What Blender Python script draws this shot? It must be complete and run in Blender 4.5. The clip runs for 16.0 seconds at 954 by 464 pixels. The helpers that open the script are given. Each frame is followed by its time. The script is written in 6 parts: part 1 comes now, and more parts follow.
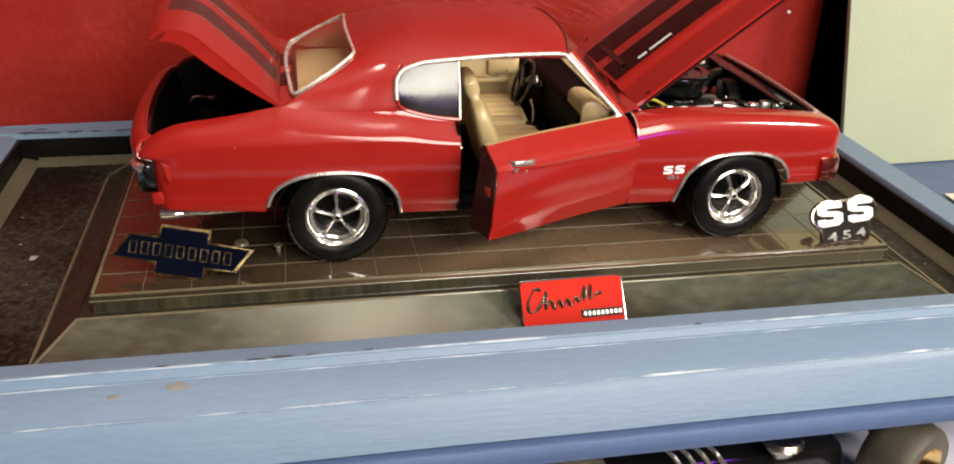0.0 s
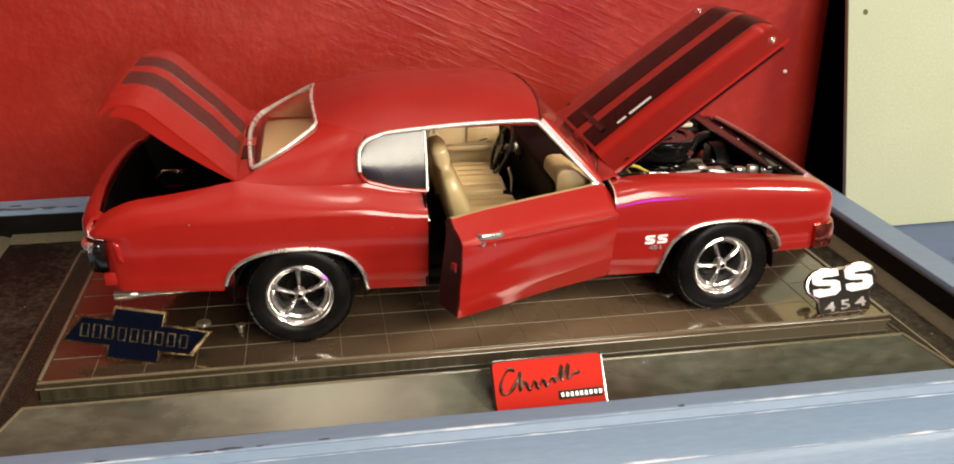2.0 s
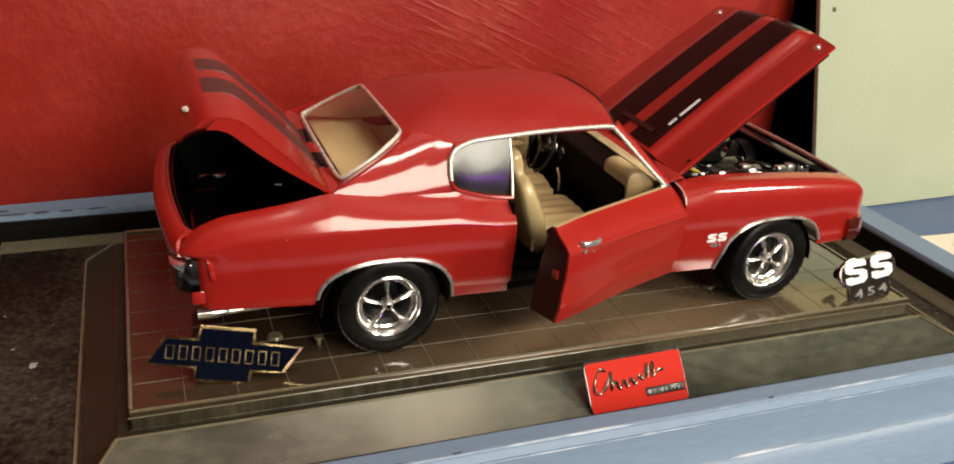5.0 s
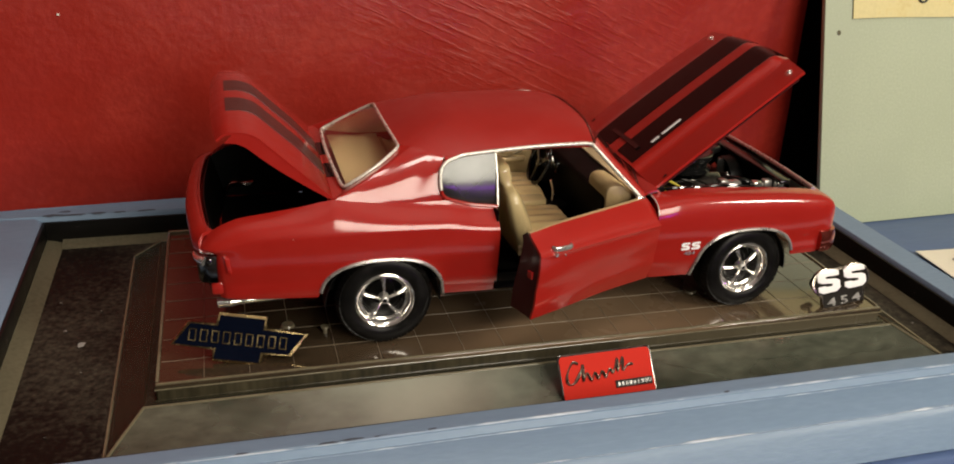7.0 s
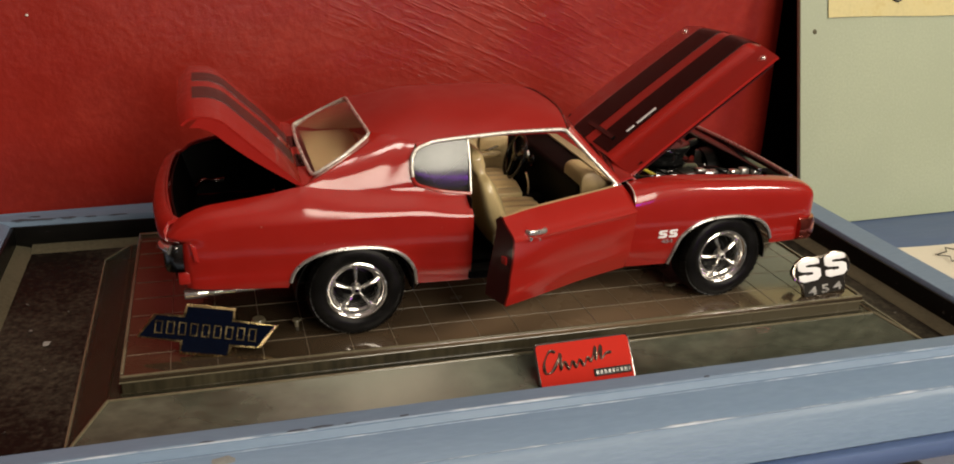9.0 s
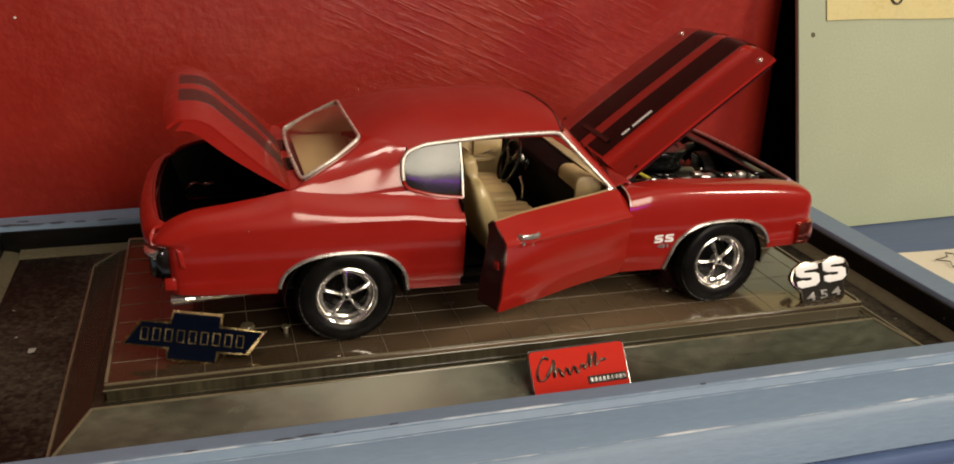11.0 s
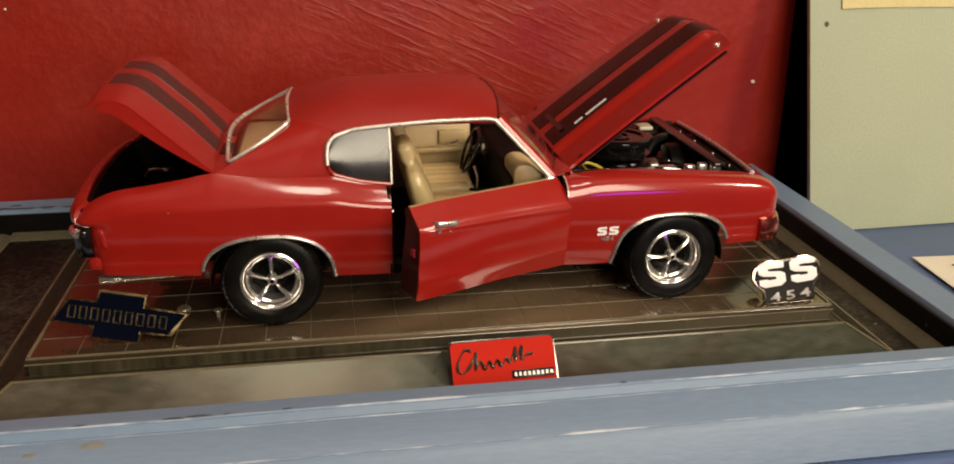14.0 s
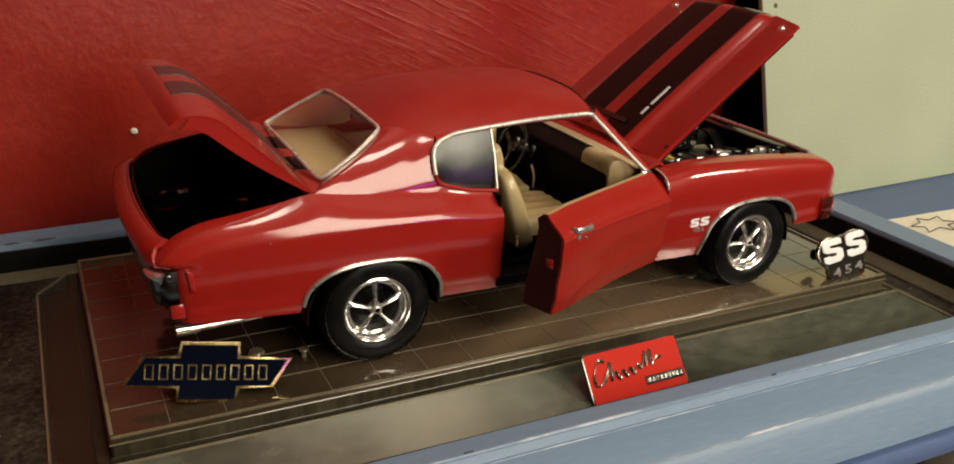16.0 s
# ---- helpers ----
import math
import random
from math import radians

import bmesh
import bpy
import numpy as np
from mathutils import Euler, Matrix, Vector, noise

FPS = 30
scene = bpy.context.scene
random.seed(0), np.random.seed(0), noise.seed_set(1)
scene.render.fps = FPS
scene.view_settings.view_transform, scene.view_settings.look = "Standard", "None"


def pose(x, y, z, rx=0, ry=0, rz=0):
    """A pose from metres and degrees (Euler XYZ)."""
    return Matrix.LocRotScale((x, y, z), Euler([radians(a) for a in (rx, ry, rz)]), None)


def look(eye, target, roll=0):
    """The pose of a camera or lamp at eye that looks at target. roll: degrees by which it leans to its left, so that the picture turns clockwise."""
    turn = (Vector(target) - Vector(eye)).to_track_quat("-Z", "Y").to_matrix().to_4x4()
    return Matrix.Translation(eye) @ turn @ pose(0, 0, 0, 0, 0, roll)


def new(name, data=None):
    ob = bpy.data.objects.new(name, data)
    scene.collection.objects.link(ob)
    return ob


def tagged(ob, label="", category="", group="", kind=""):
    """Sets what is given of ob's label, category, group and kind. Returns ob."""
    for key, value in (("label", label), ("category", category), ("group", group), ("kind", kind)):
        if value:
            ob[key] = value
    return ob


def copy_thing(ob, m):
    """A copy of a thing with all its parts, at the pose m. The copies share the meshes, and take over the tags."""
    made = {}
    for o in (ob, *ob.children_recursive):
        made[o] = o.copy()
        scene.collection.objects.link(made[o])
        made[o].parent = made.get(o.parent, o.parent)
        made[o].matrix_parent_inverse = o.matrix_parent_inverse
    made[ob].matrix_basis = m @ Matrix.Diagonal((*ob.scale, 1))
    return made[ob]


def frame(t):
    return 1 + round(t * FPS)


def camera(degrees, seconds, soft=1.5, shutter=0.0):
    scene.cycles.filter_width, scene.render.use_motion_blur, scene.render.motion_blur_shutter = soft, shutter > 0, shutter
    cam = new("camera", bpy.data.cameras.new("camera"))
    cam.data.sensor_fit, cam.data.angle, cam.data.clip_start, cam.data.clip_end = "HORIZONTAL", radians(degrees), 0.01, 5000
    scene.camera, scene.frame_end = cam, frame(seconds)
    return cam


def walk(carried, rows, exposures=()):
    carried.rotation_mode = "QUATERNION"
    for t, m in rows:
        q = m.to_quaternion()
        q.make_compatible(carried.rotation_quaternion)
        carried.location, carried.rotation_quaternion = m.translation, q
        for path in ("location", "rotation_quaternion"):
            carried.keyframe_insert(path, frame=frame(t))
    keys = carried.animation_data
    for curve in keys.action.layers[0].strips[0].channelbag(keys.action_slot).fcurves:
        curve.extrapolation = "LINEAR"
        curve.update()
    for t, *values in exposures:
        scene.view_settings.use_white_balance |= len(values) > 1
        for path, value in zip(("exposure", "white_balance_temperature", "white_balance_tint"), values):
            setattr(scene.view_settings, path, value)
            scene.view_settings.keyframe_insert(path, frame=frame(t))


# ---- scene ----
cam = camera(54.37, 16.0, soft=1.8)
PATH = [
    (0, (-0.0133, -0.3685, 0.1658), (0.1719, 0.5113, -0.2719), 2.00),
    (0.5, (-0.0138, -0.3566, 0.1704), (0.1806, 0.5404, -0.2266), 0.93),
    (1, (-0.0002, -0.3602, 0.1632), (0.1673, 0.5561, -0.2006), 0.33),
    (1.5, (0.0092, -0.3625, 0.1638), (0.1639, 0.5531, -0.2073), 0.40),
    (2, (0.0092, -0.3540, 0.1632), (0.1731, 0.5572, -0.2148), 0.41),
    (2.5, (-0.0114, -0.3394, 0.1608), (0.1813, 0.5598, -0.2321), 0.46),
    (3, (-0.0282, -0.3234, 0.1557), (0.1810, 0.5686, -0.2448), 0.45),
    (3.5, (-0.0433, -0.3190, 0.1517), (0.2383, 0.5575, -0.2389), 1.86),
    (4, (-0.0744, -0.3136, 0.1509), (0.2710, 0.5406, -0.2378), 3.29),
    (4.2, (-0.0822, -0.3119, 0.1519), (0.2829, 0.5351, -0.2345), 3.66),
    (6.3, (-0.0523, -0.3743, 0.2138), (0.1860, 0.4900, -0.2292), 2.37),
    (6.5, (-0.0512, -0.3758, 0.2103), (0.1902, 0.4929, -0.2222), 2.52),
    (7, (-0.0557, -0.3743, 0.1906), (0.1973, 0.5067, -0.2092), 2.35),
    (7.5, (-0.0471, -0.3833, 0.1781), (0.2030, 0.5063, -0.2039), 2.17),
    (8, (-0.0483, -0.3870, 0.1794), (0.2029, 0.5032, -0.2005), 1.89),
    (8.5, (-0.0528, -0.3843, 0.1773), (0.2083, 0.5055, -0.1969), 1.75),
    (8.7, (-0.0505, -0.3799, 0.1708), (0.2159, 0.5128, -0.1927), 1.71),
    (10.8, (-0.0464, -0.3736, 0.1722), (0.2166, 0.5183, -0.1957), 1.79),
    (11, (-0.0445, -0.3732, 0.1683), (0.2216, 0.5219, -0.1895), 1.67),
    (11.5, (-0.0426, -0.3712, 0.1695), (0.2224, 0.5251, -0.1860), 1.50),
    (12, (-0.0479, -0.3696, 0.1664), (0.2235, 0.5243, -0.1903), 1.67),
    (12.5, (-0.0416, -0.3778, 0.1685), (0.2234, 0.5193, -0.1852), 1.48),
    (13, (-0.0198, -0.3891, 0.1654), (0.2350, 0.5113, -0.1872), 1.76),
    (13.5, (0.0015, -0.3848, 0.1641), (0.1961, 0.5297, -0.1906), 0.87),
    (14, (0.0246, -0.3828, 0.1599), (0.1752, 0.5404, -0.1936), 0.25),
    (14.5, (0.0454, -0.3840, 0.1618), (0.1653, 0.5440, -0.1909), -0.03),
    (15, (0.0408, -0.3790, 0.1601), (0.1436, 0.5514, -0.1916), -0.25),
    (15.5, (-0.0348, -0.3552, 0.1579), (0.2124, 0.5485, -0.1918), 1.27),
    (16, (-0.0922, -0.3182, 0.1559), (0.3135, 0.5203, -0.2080), 1.41),
]
EXPOSURES = [(0, 0.12, 6300, 11), (0.7, 0.13, 6500, 11), (1.5, 0.12, 6600, 12), (3, 0.06, 6600, 11), (4.2, -0.02, 6450, 9), (6.3, -0.17, 6550, 9), (7.2, -0.47, 6450, 10), (8.7, -0.55, 6550, 10), (10.8, -0.63, 6850, 11), (12.5, -0.61, 6960, 11), (13.5, -0.59, 7060, 12), (14.5, -0.39, 7310, 14), (15.2, -0.38, 7410, 15), (15.6, -0.32, 7160, 12), (16, -0.50, 6860, 8)]
walk(cam, [(t, look(eye, target, roll)) for t, eye, target, roll in PATH], EXPOSURES)

# ---- world and light ----
world = bpy.data.worlds.new("room_air")
scene.world = world
world.use_nodes = True
world.node_tree.nodes["Background"].inputs[0].default_value = (0.9, 0.92, 1.0, 1)
world.node_tree.nodes["Background"].inputs[1].default_value = 0.004


def lamp(name, eye, target, w, h, power, colour):
    data = bpy.data.lights.new(name, "AREA")
    data.shape, data.size, data.size_y = "RECTANGLE", w, h
    data.energy, data.color = power, colour
    ob = new(name, data)
    ob.matrix_world = look(eye, target)
    return ob


lamp("window_light", (0.43, -1.33, 0.61), (0.05, 0.0, 0.0), 0.54, 0.94, 22.0, (1.0, 0.91, 0.76))
lamp("room_lamp", (1.15, -0.95, 0.85), (0.08, 0.0, 0.0), 0.28, 0.28, 18.0, (1.0, 0.90, 0.74))
lamp("ceiling_lamp", (0.12, -0.30, 1.40), (0.05, -0.05, 0.0), 0.30, 0.30, 6.0, (1.0, 0.92, 0.80))
lamp("violet_led", (0.92, -2.10, -0.12), (0.10, 0.0, 0.04), 0.30, 0.14, 2.2, (0.46, 0.04, 1.0))

# ---- materials ----


def material(name, colour, rough=0.5, metal=0.0, coat=0.0, vary=0.12, grain=400.0, bump=0.0, blotch=25.0, second=None,
             mix_at=(0.45, 0.65), spec=0.5, stretch=(1, 1, 1), turn=0.0, coat_rough=0.08, rough_vary=0.08):
    """A surface with fine grain, broad blotches, relief and, where second is given, a patchy second colour."""
    m = bpy.data.materials.new(name)
    m.use_nodes = True
    n, link = m.node_tree.nodes, m.node_tree.links.new
    p = n["Principled BSDF"]
    co = n.new("ShaderNodeTexCoord")
    mp = n.new("ShaderNodeMapping")
    mp.inputs["Scale"].default_value = stretch
    mp.inputs["Rotation"].default_value = (0, radians(turn), 0)
    link(co.outputs["Object"], mp.inputs["Vector"])

    def tex(scale, detail):
        t = n.new("ShaderNodeTexNoise")
        t.inputs["Scale"].default_value, t.inputs["Detail"].default_value = scale, detail
        link(mp.outputs[0], t.inputs["Vector"])
        return t.outputs["Fac"]

    fine, broad = tex(grain, 4), tex(blotch, 3)
    both = n.new("ShaderNodeMath")
    both.operation = "ADD"
    link(fine, both.inputs[0]), link(broad, both.inputs[1])
    value = n.new("ShaderNodeMapRange")
    value.inputs["From Min"].default_value, value.inputs["From Max"].default_value = 0.6, 1.4
    value.inputs["To Min"].default_value, value.inputs["To Max"].default_value = 1 - vary, 1 + vary
    link(both.outputs[0], value.inputs["Value"])
    shade = n.new("ShaderNodeMix")
    shade.data_type, shade.blend_type = "RGBA", "MULTIPLY"
    shade.inputs["Factor"].default_value = 1.0
    if second:
        pick = n.new("ShaderNodeMapRange")
        pick.inputs["From Min"].default_value, pick.inputs["From Max"].default_value = mix_at
        link(both.outputs[0], pick.inputs["Value"])
        pick.inputs["From Min"].default_value *= 2
        pick.inputs["From Max"].default_value *= 2
        two = n.new("ShaderNodeMix")
        two.data_type = "RGBA"
        two.inputs["A"].default_value, two.inputs["B"].default_value = (*colour, 1), (*second, 1)
        link(pick.outputs[0], two.inputs["Factor"])
        link(two.outputs["Result"], shade.inputs["A"])
    else:
        shade.inputs["A"].default_value = (*colour, 1)
    grey = n.new("ShaderNodeCombineColor")
    for i in range(3):
        link(value.outputs[0], grey.inputs[i])
    link(grey.outputs[0], shade.inputs["B"])
    link(shade.outputs["Result"], p.inputs["Base Color"])
    gloss = n.new("ShaderNodeMapRange")
    gloss.inputs["From Min"].default_value, gloss.inputs["From Max"].default_value = 0.3, 0.7
    gloss.inputs["To Min"].default_value, gloss.inputs["To Max"].default_value = max(0.02, rough - rough_vary), rough + rough_vary
    link(broad, gloss.inputs["Value"])
    link(gloss.outputs[0], p.inputs["Roughness"])
    p.inputs["Metallic"].default_value = metal
    p.inputs["Specular IOR Level"].default_value = spec
    p.inputs["Coat Weight"].default_value, p.inputs["Coat Roughness"].default_value = coat, coat_rough
    if bump:
        b = n.new("ShaderNodeBump")
        b.inputs["Strength"].default_value = 1.0
        b.inputs["Distance"].default_value = bump
        link(both.outputs[0], b.inputs["Height"])
        link(b.outputs[0], p.inputs["Normal"])
    return m


def glass(name, colour, rough=0.02):
    m = bpy.data.materials.new(name)
    m.use_nodes = True
    p = m.node_tree.nodes["Principled BSDF"]
    p.inputs["Base Color"].default_value = (*colour, 1)
    p.inputs["Transmission Weight"].default_value = 1.0
    p.inputs["Roughness"].default_value, p.inputs["IOR"].default_value = rough, 1.3
    return m


RED = material("red_car_paint", (0.325, 0.0125, 0.008), 0.40, coat=1.0, vary=0.05, grain=2400, bump=0.00012, blotch=160, coat_rough=0.11, spec=0.14)
RED.node_tree.nodes["Principled BSDF"].inputs["Coat IOR"].default_value = 1.62
RED_DULL = material("red_satin_roof", (0.30, 0.015, 0.011), 0.42, coat=0.35, vary=0.06, grain=2500, bump=0.00001, blotch=90, coat_rough=0.24, spec=0.4)
STRIPE = material("black_stripe", (0.004, 0.003, 0.003), 0.12, spec=0.2, coat=0.0, grain=1500, blotch=120)
STRIPE_WORN = material("faded_black_stripe", (0.05, 0.018, 0.016), 0.4, coat=0.2, grain=1500, blotch=120)
DECAL = material("white_decal", (0.75, 0.75, 0.75), 0.4)
CHROME = material("chrome", (0.93, 0.91, 0.87), 0.15, metal=0.92, vary=0.05, blotch=300, rough_vary=0.06)
CHROME_DARK = material("dark_chrome", (0.20, 0.19, 0.18), 0.18, metal=1.0, vary=0.2, blotch=200)
SILVER = material("silver_trim", (0.62, 0.60, 0.57), 0.32, metal=0.85, vary=0.12, blotch=300)
TRIM = material("bright_trim", (0.62, 0.59, 0.53), 0.30, metal=0.35, coat=0.4, vary=0.12, blotch=300)
GOLD = material("gold_rim", (0.80, 0.58, 0.25), 0.2, metal=1.0, vary=0.1, blotch=300)
BLACK = material("black_plastic", (0.0035, 0.0033, 0.003), 0.35, grain=900, vary=0.3, spec=0.14)
BLACK_GLOSS = material("black_gloss", (0.006, 0.006, 0.006), 0.14, coat=0.3, grain=900, spec=0.4)
RUBBER = material("tyre_rubber", (0.0045, 0.0042, 0.0038), 0.36, grain=2500, vary=0.3, bump=0.00005, blotch=200, second=(0.009, 0.0085, 0.0075), mix_at=(0.5, 0.62), spec=0.14)
TAN = material("tan_vinyl", (0.51, 0.395, 0.20), 0.38, coat=0.55, grain=1800, vary=0.08, bump=0.00003, blotch=80, coat_rough=0.10)
# Darker copy of the tan vinyl: the cabin's shade is put into the colour.
TAN_SHADED = material("shaded_tan_trim", (0.275, 0.195, 0.093), 0.45, grain=1800, vary=0.15, bump=0.00003, blotch=60)
TAN_DARK = material("tan_carpet", (0.30, 0.22, 0.12), 0.8, grain=2500, vary=0.2, blotch=80)
# Much darker than the body red; for door edges, inner panel and hood underside.
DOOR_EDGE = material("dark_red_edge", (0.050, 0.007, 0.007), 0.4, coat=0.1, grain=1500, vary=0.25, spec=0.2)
CABIN_BLACK = material("matt_black_cabin", (0.0022, 0.002, 0.0018), 0.5, grain=900, vary=0.3, spec=0.03)
STAIN = material("brown_stain", (0.205, 0.215, 0.205), 0.5, grain=900, vary=0.15)
LAMP_RED = material("red_lamp_lens", (0.30, 0.012, 0.01), 0.15, coat=1.0, grain=900)
YELLOW = material("yellow_wire", (0.60, 0.48, 0.06), 0.4)
ENGINE_WHITE = material("cream_bottle", (0.60, 0.55, 0.42), 0.4)

WALL_RED = material("red_wall_paint", (0.268, 0.0158, 0.0086), 0.40, vary=0.07, grain=230, bump=0.00034, blotch=20, second=(0.30, 0.0220, 0.0120), mix_at=(0.50, 0.66), rough_vary=0.10, spec=0.3)


def brush_marks(m, turn, size, height, centre):
    """Adds patches of slanting brush ridges to a material's relief."""
    n, link = m.node_tree.nodes, m.node_tree.links.new
    co, mp = n.new("ShaderNodeTexCoord"), n.new("ShaderNodeMapping")
    mp.vector_type = "TEXTURE"
    mp.inputs["Rotation"].default_value, mp.inputs["Scale"].default_value = (0, radians(turn), 0), (1.0, 1.0, 0.12)
    link(co.outputs["Object"], mp.inputs["Vector"])
    a, b = n.new("ShaderNodeTexNoise"), n.new("ShaderNodeTexNoise")
    a.inputs["Scale"].default_value, a.inputs["Detail"].default_value = size, 3
    b.inputs["Scale"].default_value = 14
    link(mp.outputs[0], a.inputs["Vector"]), link(co.outputs["Object"], b.inputs["Vector"])
    ridge, patch, both = n.new("ShaderNodeMapRange"), n.new("ShaderNodeMapRange"), n.new("ShaderNodeMath")
    ridge.inputs["From Min"].default_value, ridge.inputs["From Max"].default_value = 0.50, 0.66
    far = n.new("ShaderNodeVectorMath")
    far.operation = "DISTANCE"
    far.inputs[1].default_value = centre
    link(co.outputs["Object"], far.inputs[0])
    uneven = n.new("ShaderNodeMath")
    uneven.operation, uneven.inputs[1].default_value = "MULTIPLY_ADD", 0.16
    link(b.outputs["Fac"], uneven.inputs[0]), link(far.outputs["Value"], uneven.inputs[2])
    patch.inputs["From Min"].default_value, patch.inputs["From Max"].default_value = 0.22, 0.12
    link(a.outputs["Fac"], ridge.inputs["Value"]), link(uneven.outputs[0], patch.inputs["Value"])
    both.operation = "MULTIPLY"
    link(ridge.outputs[0], both.inputs[0]), link(patch.outputs[0], both.inputs[1])
    bump = n.new("ShaderNodeBump")
    bump.inputs["Distance"].default_value = height
    link(both.outputs[0], bump.inputs["Height"])
    first = next(x for x in n if x.bl_idname == "ShaderNodeBump" and x != bump)
    link(first.outputs[0], bump.inputs["Normal"])
    link(bump.outputs[0], n["Principled BSDF"].inputs["Normal"])


brush_marks(WALL_RED, 24, 40, 0.00030, (0.11, 0.125, 0.15))
NICK = material("primer_nick", (0.42, 0.20, 0.16), 0.5)
SPECK = material("white_plaster_speck", (0.75, 0.68, 0.60), 0.7)
NEAR_BLACK = material("near_black", (0.004, 0.003, 0.003), 0.6, grain=150, vary=0.3, spec=0.1)
BLUE = material("blue_painted_wood", (0.160, 0.240, 0.345), 0.46, vary=0.05, grain=700, bump=0.00012, blotch=34, stretch=(0.22, 1, 1),
                second=(0.172, 0.253, 0.358), mix_at=(0.45, 0.65))
BLUE_WORN = material("worn_blue_edge", (0.21, 0.29, 0.40), 0.5, grain=260, vary=0.1, blotch=60, stretch=(0.35, 1, 1), second=(0.50, 0.56, 0.63), mix_at=(0.46, 0.60))
BLUE_DEEP = material("blue_shelf_paint", (0.085, 0.135, 0.27), 0.48, vary=0.10, grain=500, bump=0.0001, blotch=30, stretch=(0.2, 1, 1))
BLACK_WORN = material("black_lining", (0.006, 0.0055, 0.005), 0.40, grain=300, vary=0.4, blotch=40, second=(0.15, 0.145, 0.135), mix_at=(0.615, 0.72), stretch=(0.3, 1, 1), spec=0.25)
FELT = material("dusty_black_floor", (0.0070, 0.0058, 0.0042), 0.55, grain=420, vary=0.35, blotch=14, second=(0.055, 0.048, 0.034), mix_at=(0.44, 0.72), spec=0.2)
DUST = material("dusty_moulding", (0.108, 0.098, 0.062), 0.75, grain=500, vary=0.25, blotch=40, second=(0.10, 0.088, 0.056), mix_at=(0.52, 0.66), spec=0.1)
CHIP = material("bare_chip", (0.045, 0.055, 0.075), 0.6, grain=900, vary=0.4, blotch=150)
LINT = material("lint", (0.22, 0.205, 0.19), 0.9)
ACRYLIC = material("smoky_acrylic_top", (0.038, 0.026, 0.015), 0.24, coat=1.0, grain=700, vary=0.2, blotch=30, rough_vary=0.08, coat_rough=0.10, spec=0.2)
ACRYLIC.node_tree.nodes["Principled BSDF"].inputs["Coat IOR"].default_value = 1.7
# Paler than the top: light caught along clear edges is put into the colour.
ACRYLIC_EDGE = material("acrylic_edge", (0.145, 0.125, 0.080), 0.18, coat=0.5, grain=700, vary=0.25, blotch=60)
ACRYLIC_SKIRT = material("dusty_acrylic_skirt", (0.056, 0.063, 0.044), 0.24, coat=0.7, grain=260, vary=0.34, blotch=34, second=(0.092, 0.100, 0.072), mix_at=(0.40, 0.66), coat_rough=0.16, rough_vary=0.10, stretch=(0.5, 1, 1))
ACRYLIC_SKIRT.node_tree.nodes["Principled BSDF"].inputs["Alpha"].default_value = 0.8


def pale_patch(m, x, width, colour):
    """A pale patch of colour round one place along x, with an uneven edge."""
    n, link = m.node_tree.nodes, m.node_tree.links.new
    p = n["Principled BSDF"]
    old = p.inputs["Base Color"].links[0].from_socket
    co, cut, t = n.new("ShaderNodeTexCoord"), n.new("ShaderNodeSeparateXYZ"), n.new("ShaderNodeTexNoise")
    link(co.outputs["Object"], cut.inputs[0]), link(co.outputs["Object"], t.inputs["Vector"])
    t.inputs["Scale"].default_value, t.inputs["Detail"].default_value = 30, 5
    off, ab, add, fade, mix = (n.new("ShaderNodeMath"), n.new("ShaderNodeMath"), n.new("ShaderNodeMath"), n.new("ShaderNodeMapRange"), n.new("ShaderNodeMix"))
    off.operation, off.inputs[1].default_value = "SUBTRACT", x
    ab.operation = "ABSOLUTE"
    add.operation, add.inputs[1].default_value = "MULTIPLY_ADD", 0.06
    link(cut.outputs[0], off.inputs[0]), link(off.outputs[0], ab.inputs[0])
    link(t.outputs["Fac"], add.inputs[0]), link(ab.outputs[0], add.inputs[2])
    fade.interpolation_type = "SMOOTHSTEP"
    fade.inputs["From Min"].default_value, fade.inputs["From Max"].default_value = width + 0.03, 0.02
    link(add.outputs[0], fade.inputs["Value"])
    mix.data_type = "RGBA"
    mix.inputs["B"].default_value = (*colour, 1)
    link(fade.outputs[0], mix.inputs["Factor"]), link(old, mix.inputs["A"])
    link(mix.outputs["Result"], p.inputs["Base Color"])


# Broad reflection along the front skirt, put into its colour as a pale patch.
pale_patch(ACRYLIC_SKIRT, -0.064, 0.072, (0.37, 0.38, 0.31))
GROUT = material("etched_line", (0.20, 0.165, 0.118), 0.4, coat=0.6, coat_rough=0.05, grain=500, vary=0.3)
NAVY = material("navy_enamel", (0.0022, 0.0036, 0.0095), 0.15, spec=0.2, coat=0.15, grain=700, vary=0.2)
BRASS = material("gold_plating", (0.72, 0.55, 0.26), 0.25, metal=1.0, vary=0.15, blotch=250)
ENAMEL_RED = material("red_enamel", (0.50, 0.016, 0.006), 0.5, spec=0.08, grain=900, vary=0.05)
ENAMEL_WHITE = material("white_enamel", (0.88, 0.87, 0.86), 0.25, coat=0.5, vary=0.03)
ENAMEL_BLACK = material("black_enamel", (0.012, 0.010, 0.008), 0.3, coat=0.2, spec=0.3)
NICKEL = material("nickel_plating", (0.50, 0.44, 0.37), 0.24, metal=1.0, vary=0.1, blotch=250)
